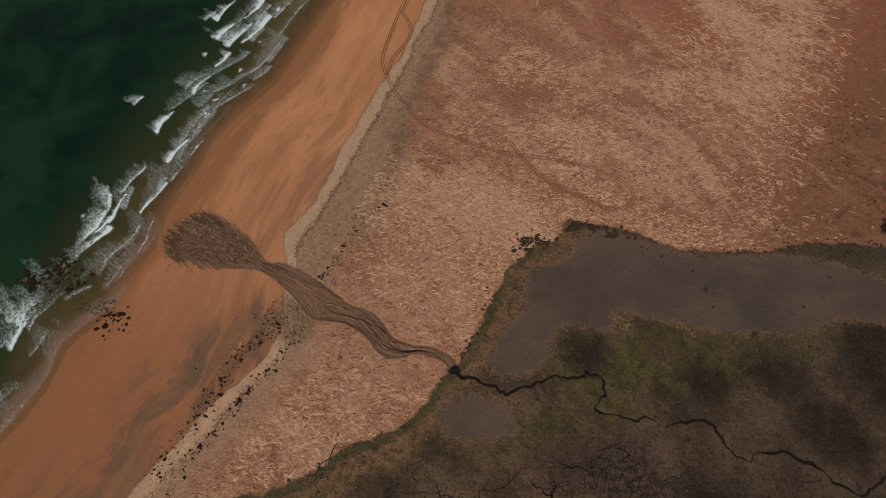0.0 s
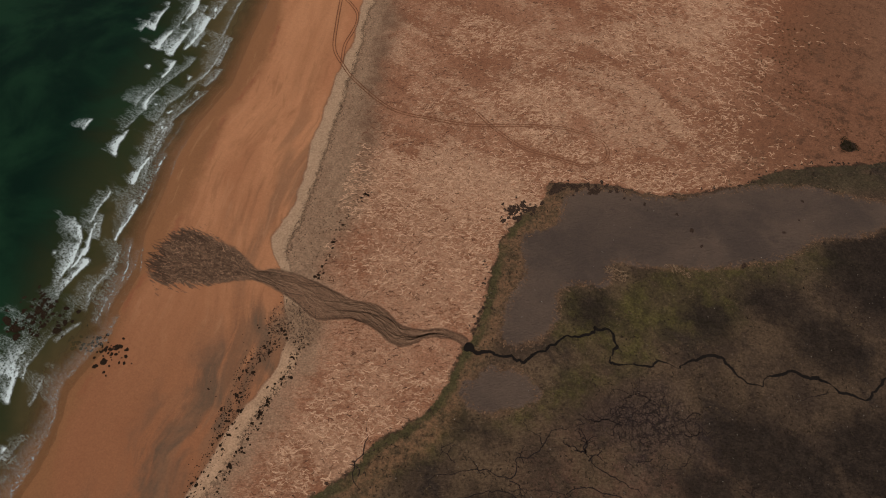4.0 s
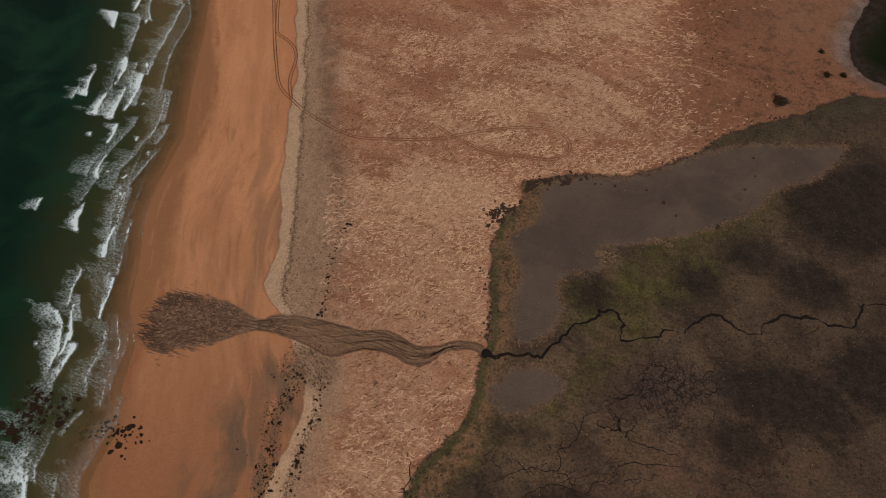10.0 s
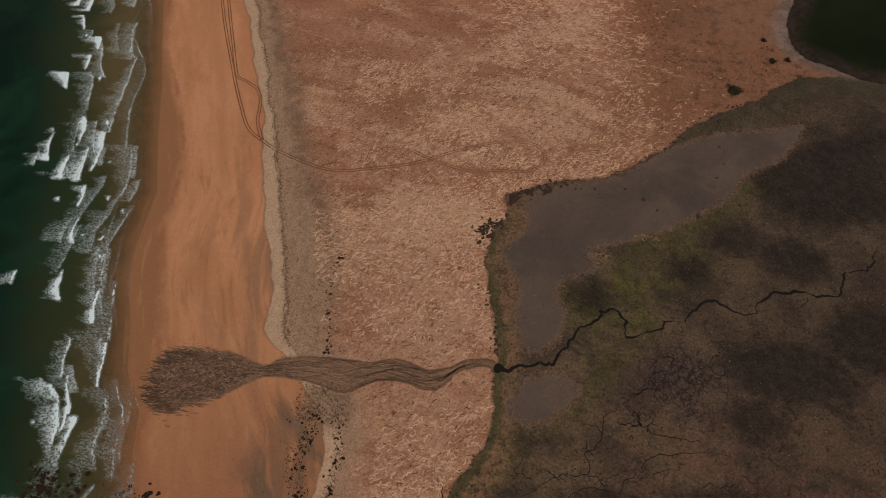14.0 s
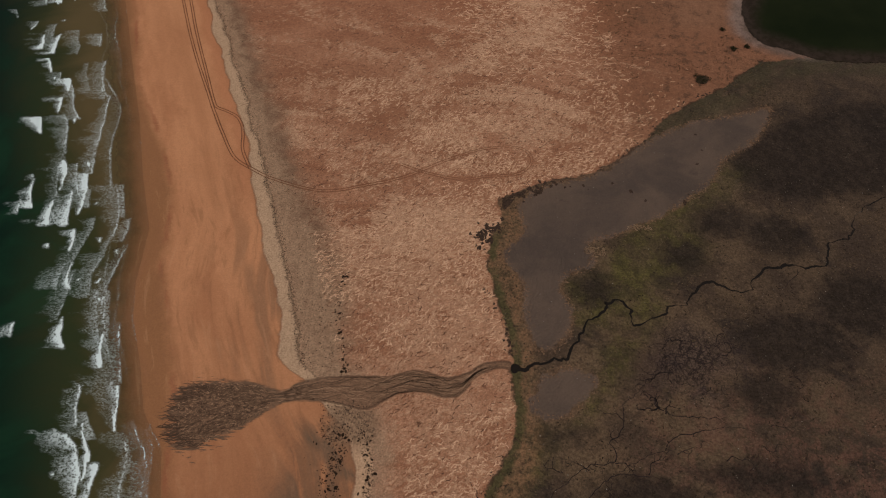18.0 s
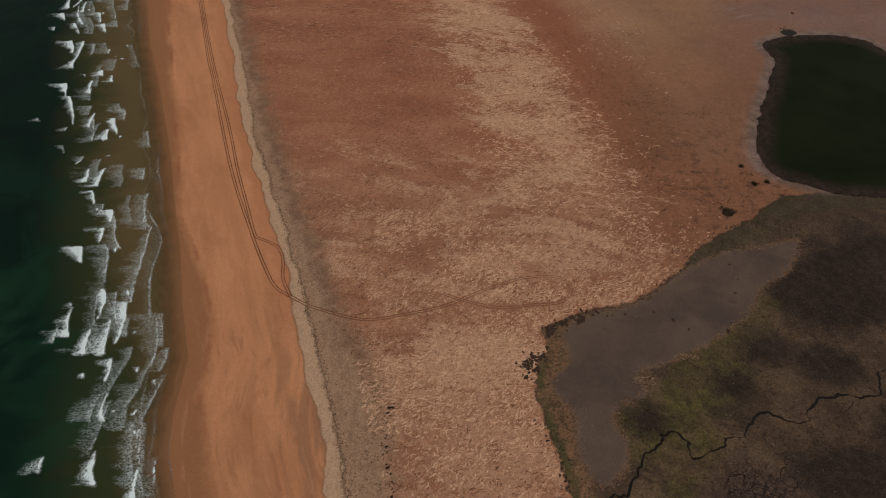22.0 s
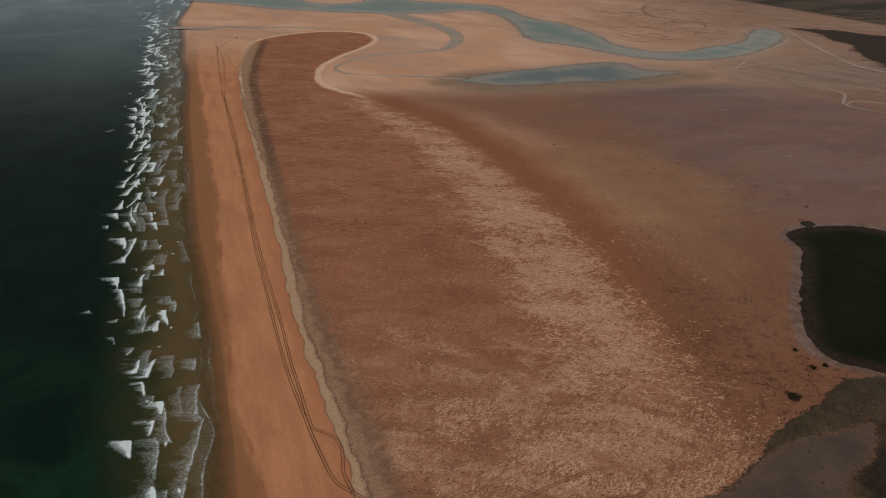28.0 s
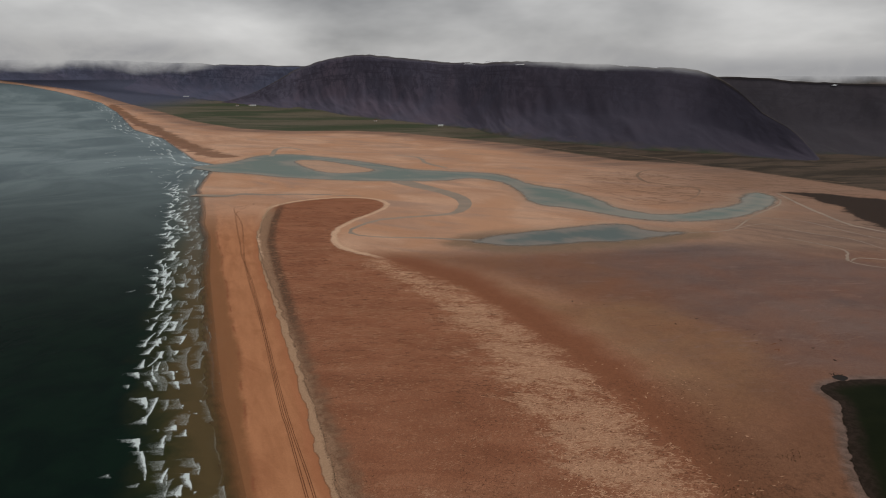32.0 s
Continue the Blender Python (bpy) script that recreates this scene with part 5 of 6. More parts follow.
# washed-up seaweed
def scatter(name, line, count, spread, sizes, label, category, group, material, seed, flat=0.4, up=0.02, lumps=6, rough=0.5):
    """Ragged clumps lying along a line, each one a thing."""
    r = random.Random(seed)
    meshes = []
    for k in range(lumps):
        me = bpy.data.meshes.new(name)
        bm = lump(seed * 31 + k, flat, rough)
        bm.to_mesh(me)
        bm.free()
        me.materials.append(material)
        meshes.append(me)
    p = smooth(line, False, 8)
    for k in range(count):
        t = r.random() * (len(p) - 1)
        i = int(t)
        a = p[i] + (p[min(i + 1, len(p) - 1)] - p[i]) * (t - i)
        x, y = a[0] + r.gauss(0, spread), a[1] + r.gauss(0, spread)
        ob = new(name, meshes[k % lumps])
        s = r.uniform(*sizes) * (0.6 + 0.8 * r.random() ** 2)
        ob.matrix_world = Matrix.Translation(lie(x, y, up)) @ Matrix.Rotation(r.uniform(0, 6.28), 4, "Z") @ Matrix.Diagonal((s * r.uniform(1, 1.9), s, s * 0.7, 1))
        tagged(ob, label, category, group)


WEED = "dark clump of dried seaweed washed up on sand"
scatter("seaweed_clump", [(37, 171), (35, 162), (36, 150), (38, 139), (40, 129), (42, 122)], 48, 0.92, (0.22, 0.46), WEED, "seaweed", "seaweed line north of the stream", weed_dark, 3)
scatter("seaweed_clump", [(20, 156), (26, 148), (24, 138), (33, 132), (30, 124)], 25, 4.6, (0.11, 0.22), WEED, "seaweed", "seaweed on the grey sand", weed_dark, 4)
scatter("seaweed_clump", [(42, 99), (43, 89), (41, 82), (43, 71), (46, 62), (47, 55), (50, 43), (54, 25)], 116, 1.9, (0.22, 0.53), WEED, "seaweed", "lower seaweed line", weed_dark, 5)
scatter("seaweed_clump", [(52, 97), (54, 86), (56, 78), (55, 68), (57, 57), (59, 39), (63, 20)], 84, 1.2, (0.22, 0.53), WEED, "seaweed", "upper seaweed line", weed_dark, 6)
scatter("seaweed_clump", [(36, 100), (34, 85), (35, 70), (38, 55), (44, 35)], 24, 3.45, (0.12, 0.28), WEED, "seaweed", "scattered seaweed", weed_dark, 7)
scatter("seaweed_bed", [(-30, 50), (-24, 54), (-18, 55), (-12, 58), (-6, 56)], 87, 2.76, (0.31, 0.74), "dark wet seaweed bed on the swash", "seaweed", "seaweed on the wet sand", weed_dark, 8, 0.25, 0.05)
scatter("seaweed_bed", [(-54, 44), (-50, 50), (-44, 53), (-52, 58), (-38, 54)], 100, 4.0, (0.35, 1.05), "dark seaweed floating in the shallows", "seaweed", "seaweed in the shallows", weed_dark, 9, 0.2, 2.0)

# torn turf along the marsh edge
HAG = "dark clump of torn peat turf at the marsh edge"
scatter("peat_clump", [(109, 212), (113, 216), (118, 218), (125, 222), (137, 227)], 55, 1.5, (0.5, 1.25), HAG, "peat", "peat clumps on the north bank", peat_dark, 12, 0.35, 0, 6, 0.7)
scatter("peat_clump", [(98, 192), (102, 197), (105, 200), (94, 183)], 60, 2.2, (0.4, 1.05), HAG, "peat", "peat clumps by the corner", peat_dark, 13, 0.35, 0, 6, 0.7)
scatter("peat_clump", [(98, 165), (103, 160), (107, 149), (109, 143), (110, 132)], 34, 1.0, (0.22, 0.55), HAG, "peat", "peat clumps on the west bank", peat_dark, 14, 0.35, 0, 6, 0.7)
scatter("peat_clump", [(149, 231), (160, 237), (181, 254), (198, 274), (215, 287), (228, 294), (250, 314)], 60, 1.0, (0.22, 0.65), HAG, "peat", "peat clumps along the north bank", peat_dark, 15, 0.35, 0, 6, 0.7)
scatter("peat_clump", [(112, 100), (106, 88), (98, 75), (96, 64), (88, 49)], 25, 1.3, (0.18, 0.51), HAG, "peat", "peat clumps on the south bank", peat_dark, 16, 0.3, 0, 6, 0.7)
scatter("peat_clump", [(212, 263), (196, 216), (160, 226), (139, 223)], 12, 1.7, (0.32, 0.83), "dark tussock standing in grey mud", "tussock", "tussocks in the mud", peat_dark, 17, 0.3, 0, 6, 0.7)
scatter("peat_clump", [(331, 531), (326, 528), (336, 529)], 15, 1.7, (0.45, 1.12), "dark rim of an old pool", "peat", "peat by the old pool", peat_dark, 18, 0.2, 0, 6, 0.7)


scatter("peat_clump", [(120, 692), (170, 705), (215, 700), (260, 640), (300, 600), (330, 560)], 28, 17, (0.5, 1.3), "dark scrap of turf lying on wet sand", "peat", "turf scraps on the flats", peat_dark, 19, 0.15, 0, 6, 0.7)
scatter("peat_clump", [(296, 588), (304, 592), (313, 587), (305, 581)], 9, 2.2, (0.5, 1.2), "reddish-brown low mound on the flats", "peat", "mound on the flats", sand_rut, 20, 0.2, 0, 6, 0.7)


# shrubs
def shrub(x, y, radius, seed, label):
    thing = tagged(new("shrub"), label, "shrub", "shrubs on the red sand")
    thing.location = lie(x, y)
    r = random.Random(seed)
    base = lump(seed, 0.25, 0.5, 2)
    bmesh.ops.scale(base, vec=(radius * 0.8, radius * 0.8, radius * 0.8), verts=base.verts)
    part("mound", base, peat_dark, thing)
    stems = bmesh.new()
    crown = bmesh.new()
    for k in range(int(60 * radius)):
        a, d = r.uniform(0, 6.283), radius * r.random() ** 0.6
        wob = 1 + 0.3 * math.sin(3 * a + seed)
        px, py, top = d * wob * math.cos(a), d * wob * math.sin(a), 0.5 + 0.9 * (1 - d / radius) * r.random()
        if k % 6 == 0:
            m = Matrix.Translation((px, py, top / 2)) @ Matrix.Rotation(r.uniform(-0.4, 0.4), 4, "X")
            bmesh.ops.create_cone(stems, segments=4, radius1=0.05, radius2=0.02, depth=top, matrix=m)
        for j in range(5):
            c = Vector((px + r.gauss(0, 0.25), py + r.gauss(0, 0.25), top + r.gauss(0, 0.15)))
            u, w = Vector((r.gauss(0, 1), r.gauss(0, 1), r.gauss(0, 0.6))).normalized() * 0.22, Vector((r.gauss(0, 1), r.gauss(0, 1), r.gauss(0, 0.6))).normalized() * 0.12
            crown.faces.new([crown.verts.new(c + q) for q in (-u, w, u, -w)])
    part("stems", stems, peat_dark, thing)
    part("crown", crown, leaf_dark, thing)


shrub(220, 302, 4.2, 1, "large round dark shrub on red sand")
shrub(243, 328, 2.0, 2, "small dark shrub near the pond")
shrub(240, 345, 1.4, 3, "small dark shrub on red sand")
shrub(251, 330, 1.6, 4, "dark shrub at the corner of the pond")


# narrow side channels of the marsh
for k, line in enumerate((
        [(120, 64), (124, 70), (124, 75), (130, 80), (138, 86), (148, 89), (148, 96), (152, 102), (153, 106), (155, 112), (162, 119), (170, 127)], [(196, 102), (188, 107), (177, 107), (171, 108), (167, 111), (167, 116)],
        [(204, 101), (196, 103), (183, 101), (172, 98), (167, 94), (154, 88), (149, 85)], [(124, 70), (133, 71), (139, 76), (147, 84), (157, 83), (168, 83)],
        [(92, 83), (94, 78), (97, 67), (100, 63), (103, 60)], [(240, 179), (236, 172), (228, 168)])):
    stream("marsh_rill_%d" % (k + 1), line, (0.12, 0.25, 0.32, 0.3, 0.15), black_silt, "thin black rill branching through the marsh", 1.24, 0.2, 2.2)
water("outflow_pool", [(110, 126.6), (110.4, 124.4), (112, 124), (113.4, 125.4), (114.2, 126.4), (113, 127.8), (111, 128)], peat, "small black pool where the creek leaves the marsh", 1.28, 0.8)
for k, (line, widths) in enumerate((
        ([(388, 1047), (461, 1065), (534, 1150), (594, 1135), (617, 1105), (639, 1044), (665, 990), (700, 930)], (6, 4, 6, 5)),
        ([(461, 1065), (533, 1106), (568, 1045), (614, 1000), (628, 940), (640, 900)], (4, 5, 4)),
        ([(511, 1016), (544, 980), (567, 932), (543, 882), (550, 860), (574, 842)], (4, 6, 7, 5)),
        ([(598, 882), (565, 893), (546, 880)], (8, 7, 4)),
        ([(666, 1331), (638, 1274), (580, 1211), (536, 1163)], (5, 7, 5)),
        ([(690, 1390), (676, 1263), (671, 1194), (669, 1102), (679, 1073), (720, 1000)], (8, 14, 12, 16, 12)),
        ([(-187, 2753), (-6, 2626), (156, 2470), (303, 2348), (396, 2215), (546, 2092), (656, 1908), (733, 1712), (821, 1602), (906, 1519)], (10, 7, 8, 10, 8)),
        ([(424, 1999), (479, 1800), (560, 1850), (673, 1666), (760, 1560)], (6, 5, 7, 5)),
        ([(602, 1764), (531, 1745), (479, 1669), (464, 1557), (511, 1502), (548, 1464), (530, 1396), (483, 1327), (408, 1282), (354, 1277)], (8, 12, 16, 8, 6, 5, 4)),
        ([(284, 1560), (334, 1432), (380, 1335), (451, 1282)], (3, 4, 3)),
        ([(-143, 2079), (-72, 2021), (-44, 1894), (10, 1801)], (14, 22, 26)),
        ([(-517, 2067), (-547, 2266), (-520, 2316), (-443, 2213)], (30, 26, 12)))):
    stream("braided_channel_%d" % (k + 1), line, tuple(0.55 * w for w in widths), film if k < 6 or k > 9 else silty, "shallow braided channel over sand", 1.28 + 0.01 * k, 1.4, 2)


# rills of the outflow, spreading over the beach
UPPER_BANK = [(110, 128), (99, 128), (93, 124), (84, 121), (76, 123), (69, 124), (60, 121), (49, 121), (35, 120), (24, 117), (17, 114)]
LOWER_BANK = [(110, 126), (104, 126), (95, 122), (90, 115), (84, 113), (74, 115), (64, 114), (52, 107), (42, 109), (28, 110), (17, 110)]


def rills(name, count, material, label, seed):
    """Many thin braided threads down the stream bed."""
    r = random.Random(seed)
    top, low = np.array(UPPER_BANK[::-1], float), np.array(LOWER_BANK[::-1], float)
    co, faces = [], []
    for k in range(count):
        x0 = r.uniform(20, 108)
        x = np.arange(x0, max(x0 - r.uniform(8, 40), 12), -0.6)
        v = np.clip(r.uniform(0.04, 0.96) + 0.9 * fbm(x, np.full(len(x), r.uniform(0, 90)), 16, seed, 3), 0.03, 0.97)
        y = np.interp(x, top[:, 0], top[:, 1]) * v + np.interp(x, low[:, 0], low[:, 1]) * (1 - v)
        if len(x) < 4:
            continue
        d = np.stack([np.gradient(x), np.gradient(y)], -1)
        side = np.stack([-d[:, 1], d[:, 0]], -1) / np.maximum(np.hypot(d[:, 0], d[:, 1]), 1e-6)[:, None]
        w = (r.uniform(0.06, 0.16) * np.sin(np.linspace(0.15, 3.0, len(x))))[:, None] * side
        p, b = np.stack([x, y], -1), len(co)
        for e in (p + w, p - w):
            co += list(zip(e[:, 0], e[:, 1], land_height(e[:, 0], e[:, 1]) + 0.10))
        n = len(x)
        faces += [(b + i, b + i + 1, b + n + i + 1, b + n + i) for i in range(n - 1)]
    me = bpy.data.meshes.new(name)
    me.from_pydata(co, [], faces)
    me.materials.append(material)
    return tagged(new(name, me), label, "rills", kind="stuff")


wet_dark = plain_material("wet_peat_stained_sand", (0.080, 0.046, 0.029), (0.130, 0.075, 0.047), 0.6, 0.8)
sand_pale = plain_material("pale_washed_sand", (0.26, 0.145, 0.088), (0.34, 0.195, 0.120), 0.6)
rills("stream_rills", 52, wet_dark, "dark braided rills down the stream bed", 5)
rills("sand_threads", 60, sand_pale, "pale threads of washed sand between rills", 8)


# short strokes of sand, grass or water, laid in their hundreds
def strokes(name, x, y, heading, length, width, material, label, category, seed, rise=0.15, bend=0.8, steps=7, skirt=0.12, swell=True):
    """Low winding ridges, one for each place, joined into one sheet."""
    r = np.random.default_rng(seed)
    n = len(x)
    s = np.linspace(-0.5, 0.5, steps)[None, :]
    turn = heading[:, None] + bend * np.sin(s * r.uniform(4, 12, (n, 1)) + r.uniform(0, 6.28, (n, 1))) * r.uniform(0.3, 1, (n, 1))
    step = length[:, None] / (steps - 1)
    px, py = np.cumsum(np.cos(turn) * step, 1), np.cumsum(np.sin(turn) * step, 1)
    px, py = px - px.mean(1, keepdims=True) + x[:, None], py - py.mean(1, keepdims=True) + y[:, None]
    half = 0.5 * width[:, None] * np.clip(1 - (2 * s) ** 2, 0.02, 1) ** 0.5 * r.uniform(0.6, 1.3, (n, steps))
    ox, oy = -np.sin(turn) * half, np.cos(turn) * half
    rows = []
    for side, up in ((1, -skirt), (0, rise), (-1, -skirt)):
        qx, qy = (px + side * ox).ravel(), (py + side * oy).ravel()
        qz = land_height(qx, qy) + (hummocks(qx, qy) if swell else 0.0) + up
        rows.append(np.stack(drawn_in(qx, qy, qz), -1).reshape(n, steps, 3))
    co = np.stack(rows, 2).reshape(-1, 3)
    base = (np.arange(n)[:, None, None] * steps + np.arange(steps - 1)[None, :, None]) * 3 + np.arange(2)[None, None, :]
    base = base.ravel()
    quads = np.stack([base, base + 3, base + 4, base + 1], -1).astype(np.int32)
    me = bpy.data.meshes.new(name)
    me.vertices.add(len(co))
    me.vertices.foreach_set("co", co.astype(np.float32).ravel())
    me.loops.add(quads.size)
    me.loops.foreach_set("vertex_index", quads.ravel())
    me.polygons.add(len(quads))
    me.polygons.foreach_set("loop_start", np.arange(0, quads.size, 4, dtype=np.int32))
    me.update(calc_edges=True)
    me.materials.append(material)
    return tagged(new(name, me), label, category, kind="stuff")


def island_material(name, one, two, size=0.6, rough=0.9):
    """A plain cover whose every scrap has a tone of its own."""
    g = Nodes(name)
    own = g.tree.nodes.new("ShaderNodeNewGeometry").outputs["Random Per Island"]
    tone = g.add(g.mul(own, 0.7), g.mul(g.noise(size, 3, 0.6), 0.3))
    return g.finish(g.mix(g.step(tone, 0.15, 0.85), one, two), rough, None, 0, 0, 0.04)


# the fan of rills on the beach
fan_line = smooth(FAN, True, 3)
fan_rng = np.random.default_rng(4)
wet_island = island_material("wet_dark_rill_sand", (0.058, 0.033, 0.021), (0.105, 0.060, 0.038))
for name, count, wide, tint, label, deep in (
        ("fan_rills", 1300, (0.12, 0.36), wet_island, "dark wet rills netted over the fan", 1.6),
        ("fan_ripples", 800, (0.10, 0.24), island_material("washed_ripple_sand", (0.25, 0.145, 0.090), (0.42, 0.250, 0.155)), "pale glints of washed sand between the rills", 1.0)):
    fx, fy = fan_rng.uniform(-30, 24, count * 3), fan_rng.uniform(84, 124, count * 3)
    keep = away(fx, fy, fan_line, True) > deep + np.clip((-8 - fx) / 6, 0, 2.5) * fan_rng.uniform(0, 1.3, len(fx))
    fx, fy = fx[keep][:count], fy[keep][:count]
    out = np.arctan2(fy - 112, fx - 26) + fan_rng.normal(0, 0.45, len(fx))
    strokes(name, fx, fy, out, fan_rng.uniform(1.0, 2.8, len(fx)), fan_rng.uniform(*wide, len(fx)), tint, label, "rills", 6, 0.09, 1.3, 6, 0.02, False)
edge_t = fan_rng.uniform(0, 1, 120)
tips = smooth([(-12, 115.5), (-19, 114), (-23, 110), (-25, 104), (-23.5, 97), (-19, 93), (-14, 91)], False, 12)
tx, ty = (np.interp(edge_t, np.linspace(0, 1, len(tips)), tips[:, k]) + fan_rng.normal(0, 1.0, 120) for k in (0, 1))
strokes("fan_tips", tx, ty, np.arctan2((ty - 106) * 0.55, tx - 22) + fan_rng.normal(0, 0.16, 120), fan_rng.uniform(5, 12, 120), fan_rng.uniform(0.25, 0.65, 120), wet_island,
        "dark tongues of water ending in the orange sand", "rills", 9, 0.08, 0.7, 7, 0.02, False)


# ridges of pale sand and dry grass over the hummocks
dune_rng = np.random.default_rng(12)
pale_ridge = island_material("pale_sand_ridges", (0.42, 0.230, 0.138), (0.64, 0.390, 0.248))
dark_ridge = island_material("dark_brown_strokes", (0.105, 0.048, 0.029), (0.175, 0.080, 0.047))


def sown(count, box, keep):
    """Places at random in a box, kept with a chance given by keep."""
    x, y = dune_rng.uniform(box[0], box[2], count), dune_rng.uniform(box[1], box[3], count)
    ok = dune_rng.uniform(0, 1, count) < keep(x, y)
    ok &= (x - across(BERM, y) > 14) & (away(x, y, MARSH_LINE, True) < -1) & (away(x, y, fan_line, True) < -1.5)
    ok &= np.minimum(away(x, y, smooth(TRACK_A, False, 6), False, 20), away(x, y, smooth(TRACK_B, False, 6), False, 20)) > 1.6
    return x[ok], y[ok]


def lush(x, y):
    """How thickly the ridges lie: patches drawn out along the old drift lines."""
    return np.clip(0.52 + 3.4 * fbm(0.42 * x + 0.1 * y, y - 0.25 * x, 20, 71, 5), 0, 1)


def lay(name, x, y, heading, spread, length, width, material, label, seed, rise=0.16, bend=0.9, steps=7):
    k = len(x)
    strokes(name, x, y, heading + dune_rng.normal(0, spread, k), dune_rng.uniform(*length, k), dune_rng.uniform(*width, k), material, label, "sand ridges", seed, rise, bend, steps)


x, y = sown(21000, (20, 118, 215, 300), lambda x, y: lush(x, y) * np.clip((190 - x) / 40, 0.12, 1))
lay("sand_ridges", x, y, 0.75 + 0.9 * fbm(x, y, 60, 5, 2), 0.5, (1.2, 4.0), (0.45, 1.05), pale_ridge, "short pale ridges of sand between brown grass", 21, 0.16, 1.3)
x, y = sown(6500, (50, 10, 112, 118), lush)
lay("sand_ridges", x, y, 0.6 + 0.9 * fbm(x, y, 60, 5, 2), 0.5, (1.2, 4.0), (0.45, 1.05), pale_ridge, "short pale ridges of sand south of the stream", 22, 0.16, 1.3)
x, y = sown(26000, (-90, 290, 215, 560), lambda x, y: np.clip(lush(x, y) * 0.85, 0, 1) * np.clip((np.interp(y, (290, 600), (185, 120)) - x) / 30, 0.10, 1) * (0.40 + 0.6 * np.clip((x - np.interp(y, (290, 600), (90, 30))) / 40, 0, 1)))
ruddy_ridge = island_material("ruddy_sand_rows", (0.30, 0.145, 0.083), (0.44, 0.240, 0.146))
inner = x > np.interp(y, (290, 425, 507, 602), (84, 66, 48, 16)) + 30 * fbm(x, y, 30, 15, 3)
for kept, tint, label, turn in ((inner, pale_ridge, "short pale ridges of sand on red-brown ground", 23), (~inner, ruddy_ridge, "short ruddy ridges of sand behind the beach crest", 29)):
    lay("sand_ridges", x[kept], y[kept], 0.35 + 0.9 * fbm(x[kept], y[kept], 60, 5, 2), 0.5, (1.2, 4.0), (0.45, 1.05), tint, label, turn, 0.16, 1.3)
x, y = sown(24000, (-300, 540, 60, 1150), lambda x, y: lush(x, y * 1.4) ** 1.6 * 0.55 * (away(x, y, SPIT_LINE, True) > 2) * np.clip((1200 - y) / 400, 0.15, 1))
lay("sand_ridges", x, y, 0.05 + 0 * x, 0.2, (2.5, 10.0), (0.3, 0.75), ruddy_ridge, "thin pale ridges of sand lying in rows", 24, 0.16, 0.6)
x, y = sown(9000, (-300, 480, 60, 1280), lambda x, y: (1 - lush(x, y * 1.4)) * 0.7 * (away(x, y, SPIT_LINE, True) > 3))
lay("dark_rows", x, y, 0.05 + 0 * x, 0.2, (2.5, 9.0), (0.4, 0.9), dark_ridge, "dark brown strokes lying in rows over the spit", 28, 0.2, 0.6)
LACE_EAST, LACE_WEST = [(182, 290), (173, 318), (168, 369), (153, 434), (125, 518), (84, 602), (31, 731), (-38, 825), (-80, 880)], [(91, 290), (88, 356), (82, 425), (62, 507), (30, 602), (-6, 712), (-74, 836), (-120, 880)]
x, y = sown(16000, (-120, 300, 180, 880), lambda x, y: np.where((x > across(LACE_WEST, y) + 12 * fbm(x, y, 30, 3, 3)) & (x < across(LACE_EAST, y) + 16 * fbm(x, y, 26, 9, 3)), 0.9, 0) * np.clip(0.75 + 1.4 * fbm(x, y, 16, 33, 3), 0.2, 1))
lay("sand_lace", x, y, 0.0 + 0.5 * fbm(x, y, 25, 6, 2), 0.45, (2.5, 8.0), (0.45, 0.95), pale_ridge, "lacework of pale sand ridges at the dune edge", 25, 0.22, 1.4, 9)
# dark strokes stand for the shade between the pale ridges
x, y = sown(9000, (10, 20, 215, 520), lambda x, y: 1 - 0.8 * lush(x, y))
lay("dark_strokes", x, y, 0.6 + 0.9 * fbm(x, y, 60, 5, 2), 0.6, (1.0, 3.2), (0.3, 0.8), dark_ridge, "dark brown strokes for the shade between sand ridges", 26, 0.2, 0.9, 5)
x, y = sown(5200, (-310, 150, 60, 1240), lambda x, y: np.clip((26 - (x - across(GREY, y))) / 26, 0, 1) * (x - across(GREY, y) > -8))
lay("dark_strokes", x, y, 1.2 + 0 * x, 0.8, (1.0, 3.6), (0.4, 1.0), dark_ridge, "dark brown strokes behind the beach crest", 27, 0.25, 0.9, 5)


# tussocks, dead reeds and rusty rims over the marsh
mud_lines = [smooth(q, True) for q in (MUD_A, MUD_B)]


def marsh_strokes(name, count, box, keep, length, width, material, label, seed, rise=0.22):
    x, y = dune_rng.uniform(box[0], box[2], count), dune_rng.uniform(box[1], box[3], count)
    edge = np.maximum(*(away(x, y, q, True) for q in mud_lines))
    ok = keep(x, y, edge) & (away(x, y, MARSH_LINE, True) > 1.5) & (away(x, y, smooth(CREEK, False, 6), False, 20) > 1.4)
    x, y = x[ok], y[ok]
    k = len(x)
    strokes(name, x, y, dune_rng.uniform(0, 6.28, k), dune_rng.uniform(*length, k), dune_rng.uniform(*width, k), material, label, "tussocks", seed, rise, 1.2, 5, 0.05, False)


MARSH_BOX = (80, 50, 290, 300)
marsh_strokes("marsh_tussocks", 9000, MARSH_BOX, lambda x, y, e: (e < -1) & (fbm(x, y, 14, 51, 4) > 0.0) & (blots(x, y, BLOTS) < -1) & (away(x, y, DARK_A, True) < -2), (0.5, 1.7), (0.3, 0.7), island_material("brown_marsh_grass", (0.070, 0.045, 0.026), (0.122, 0.080, 0.047)), "brown tussocks of marsh grass", 41)
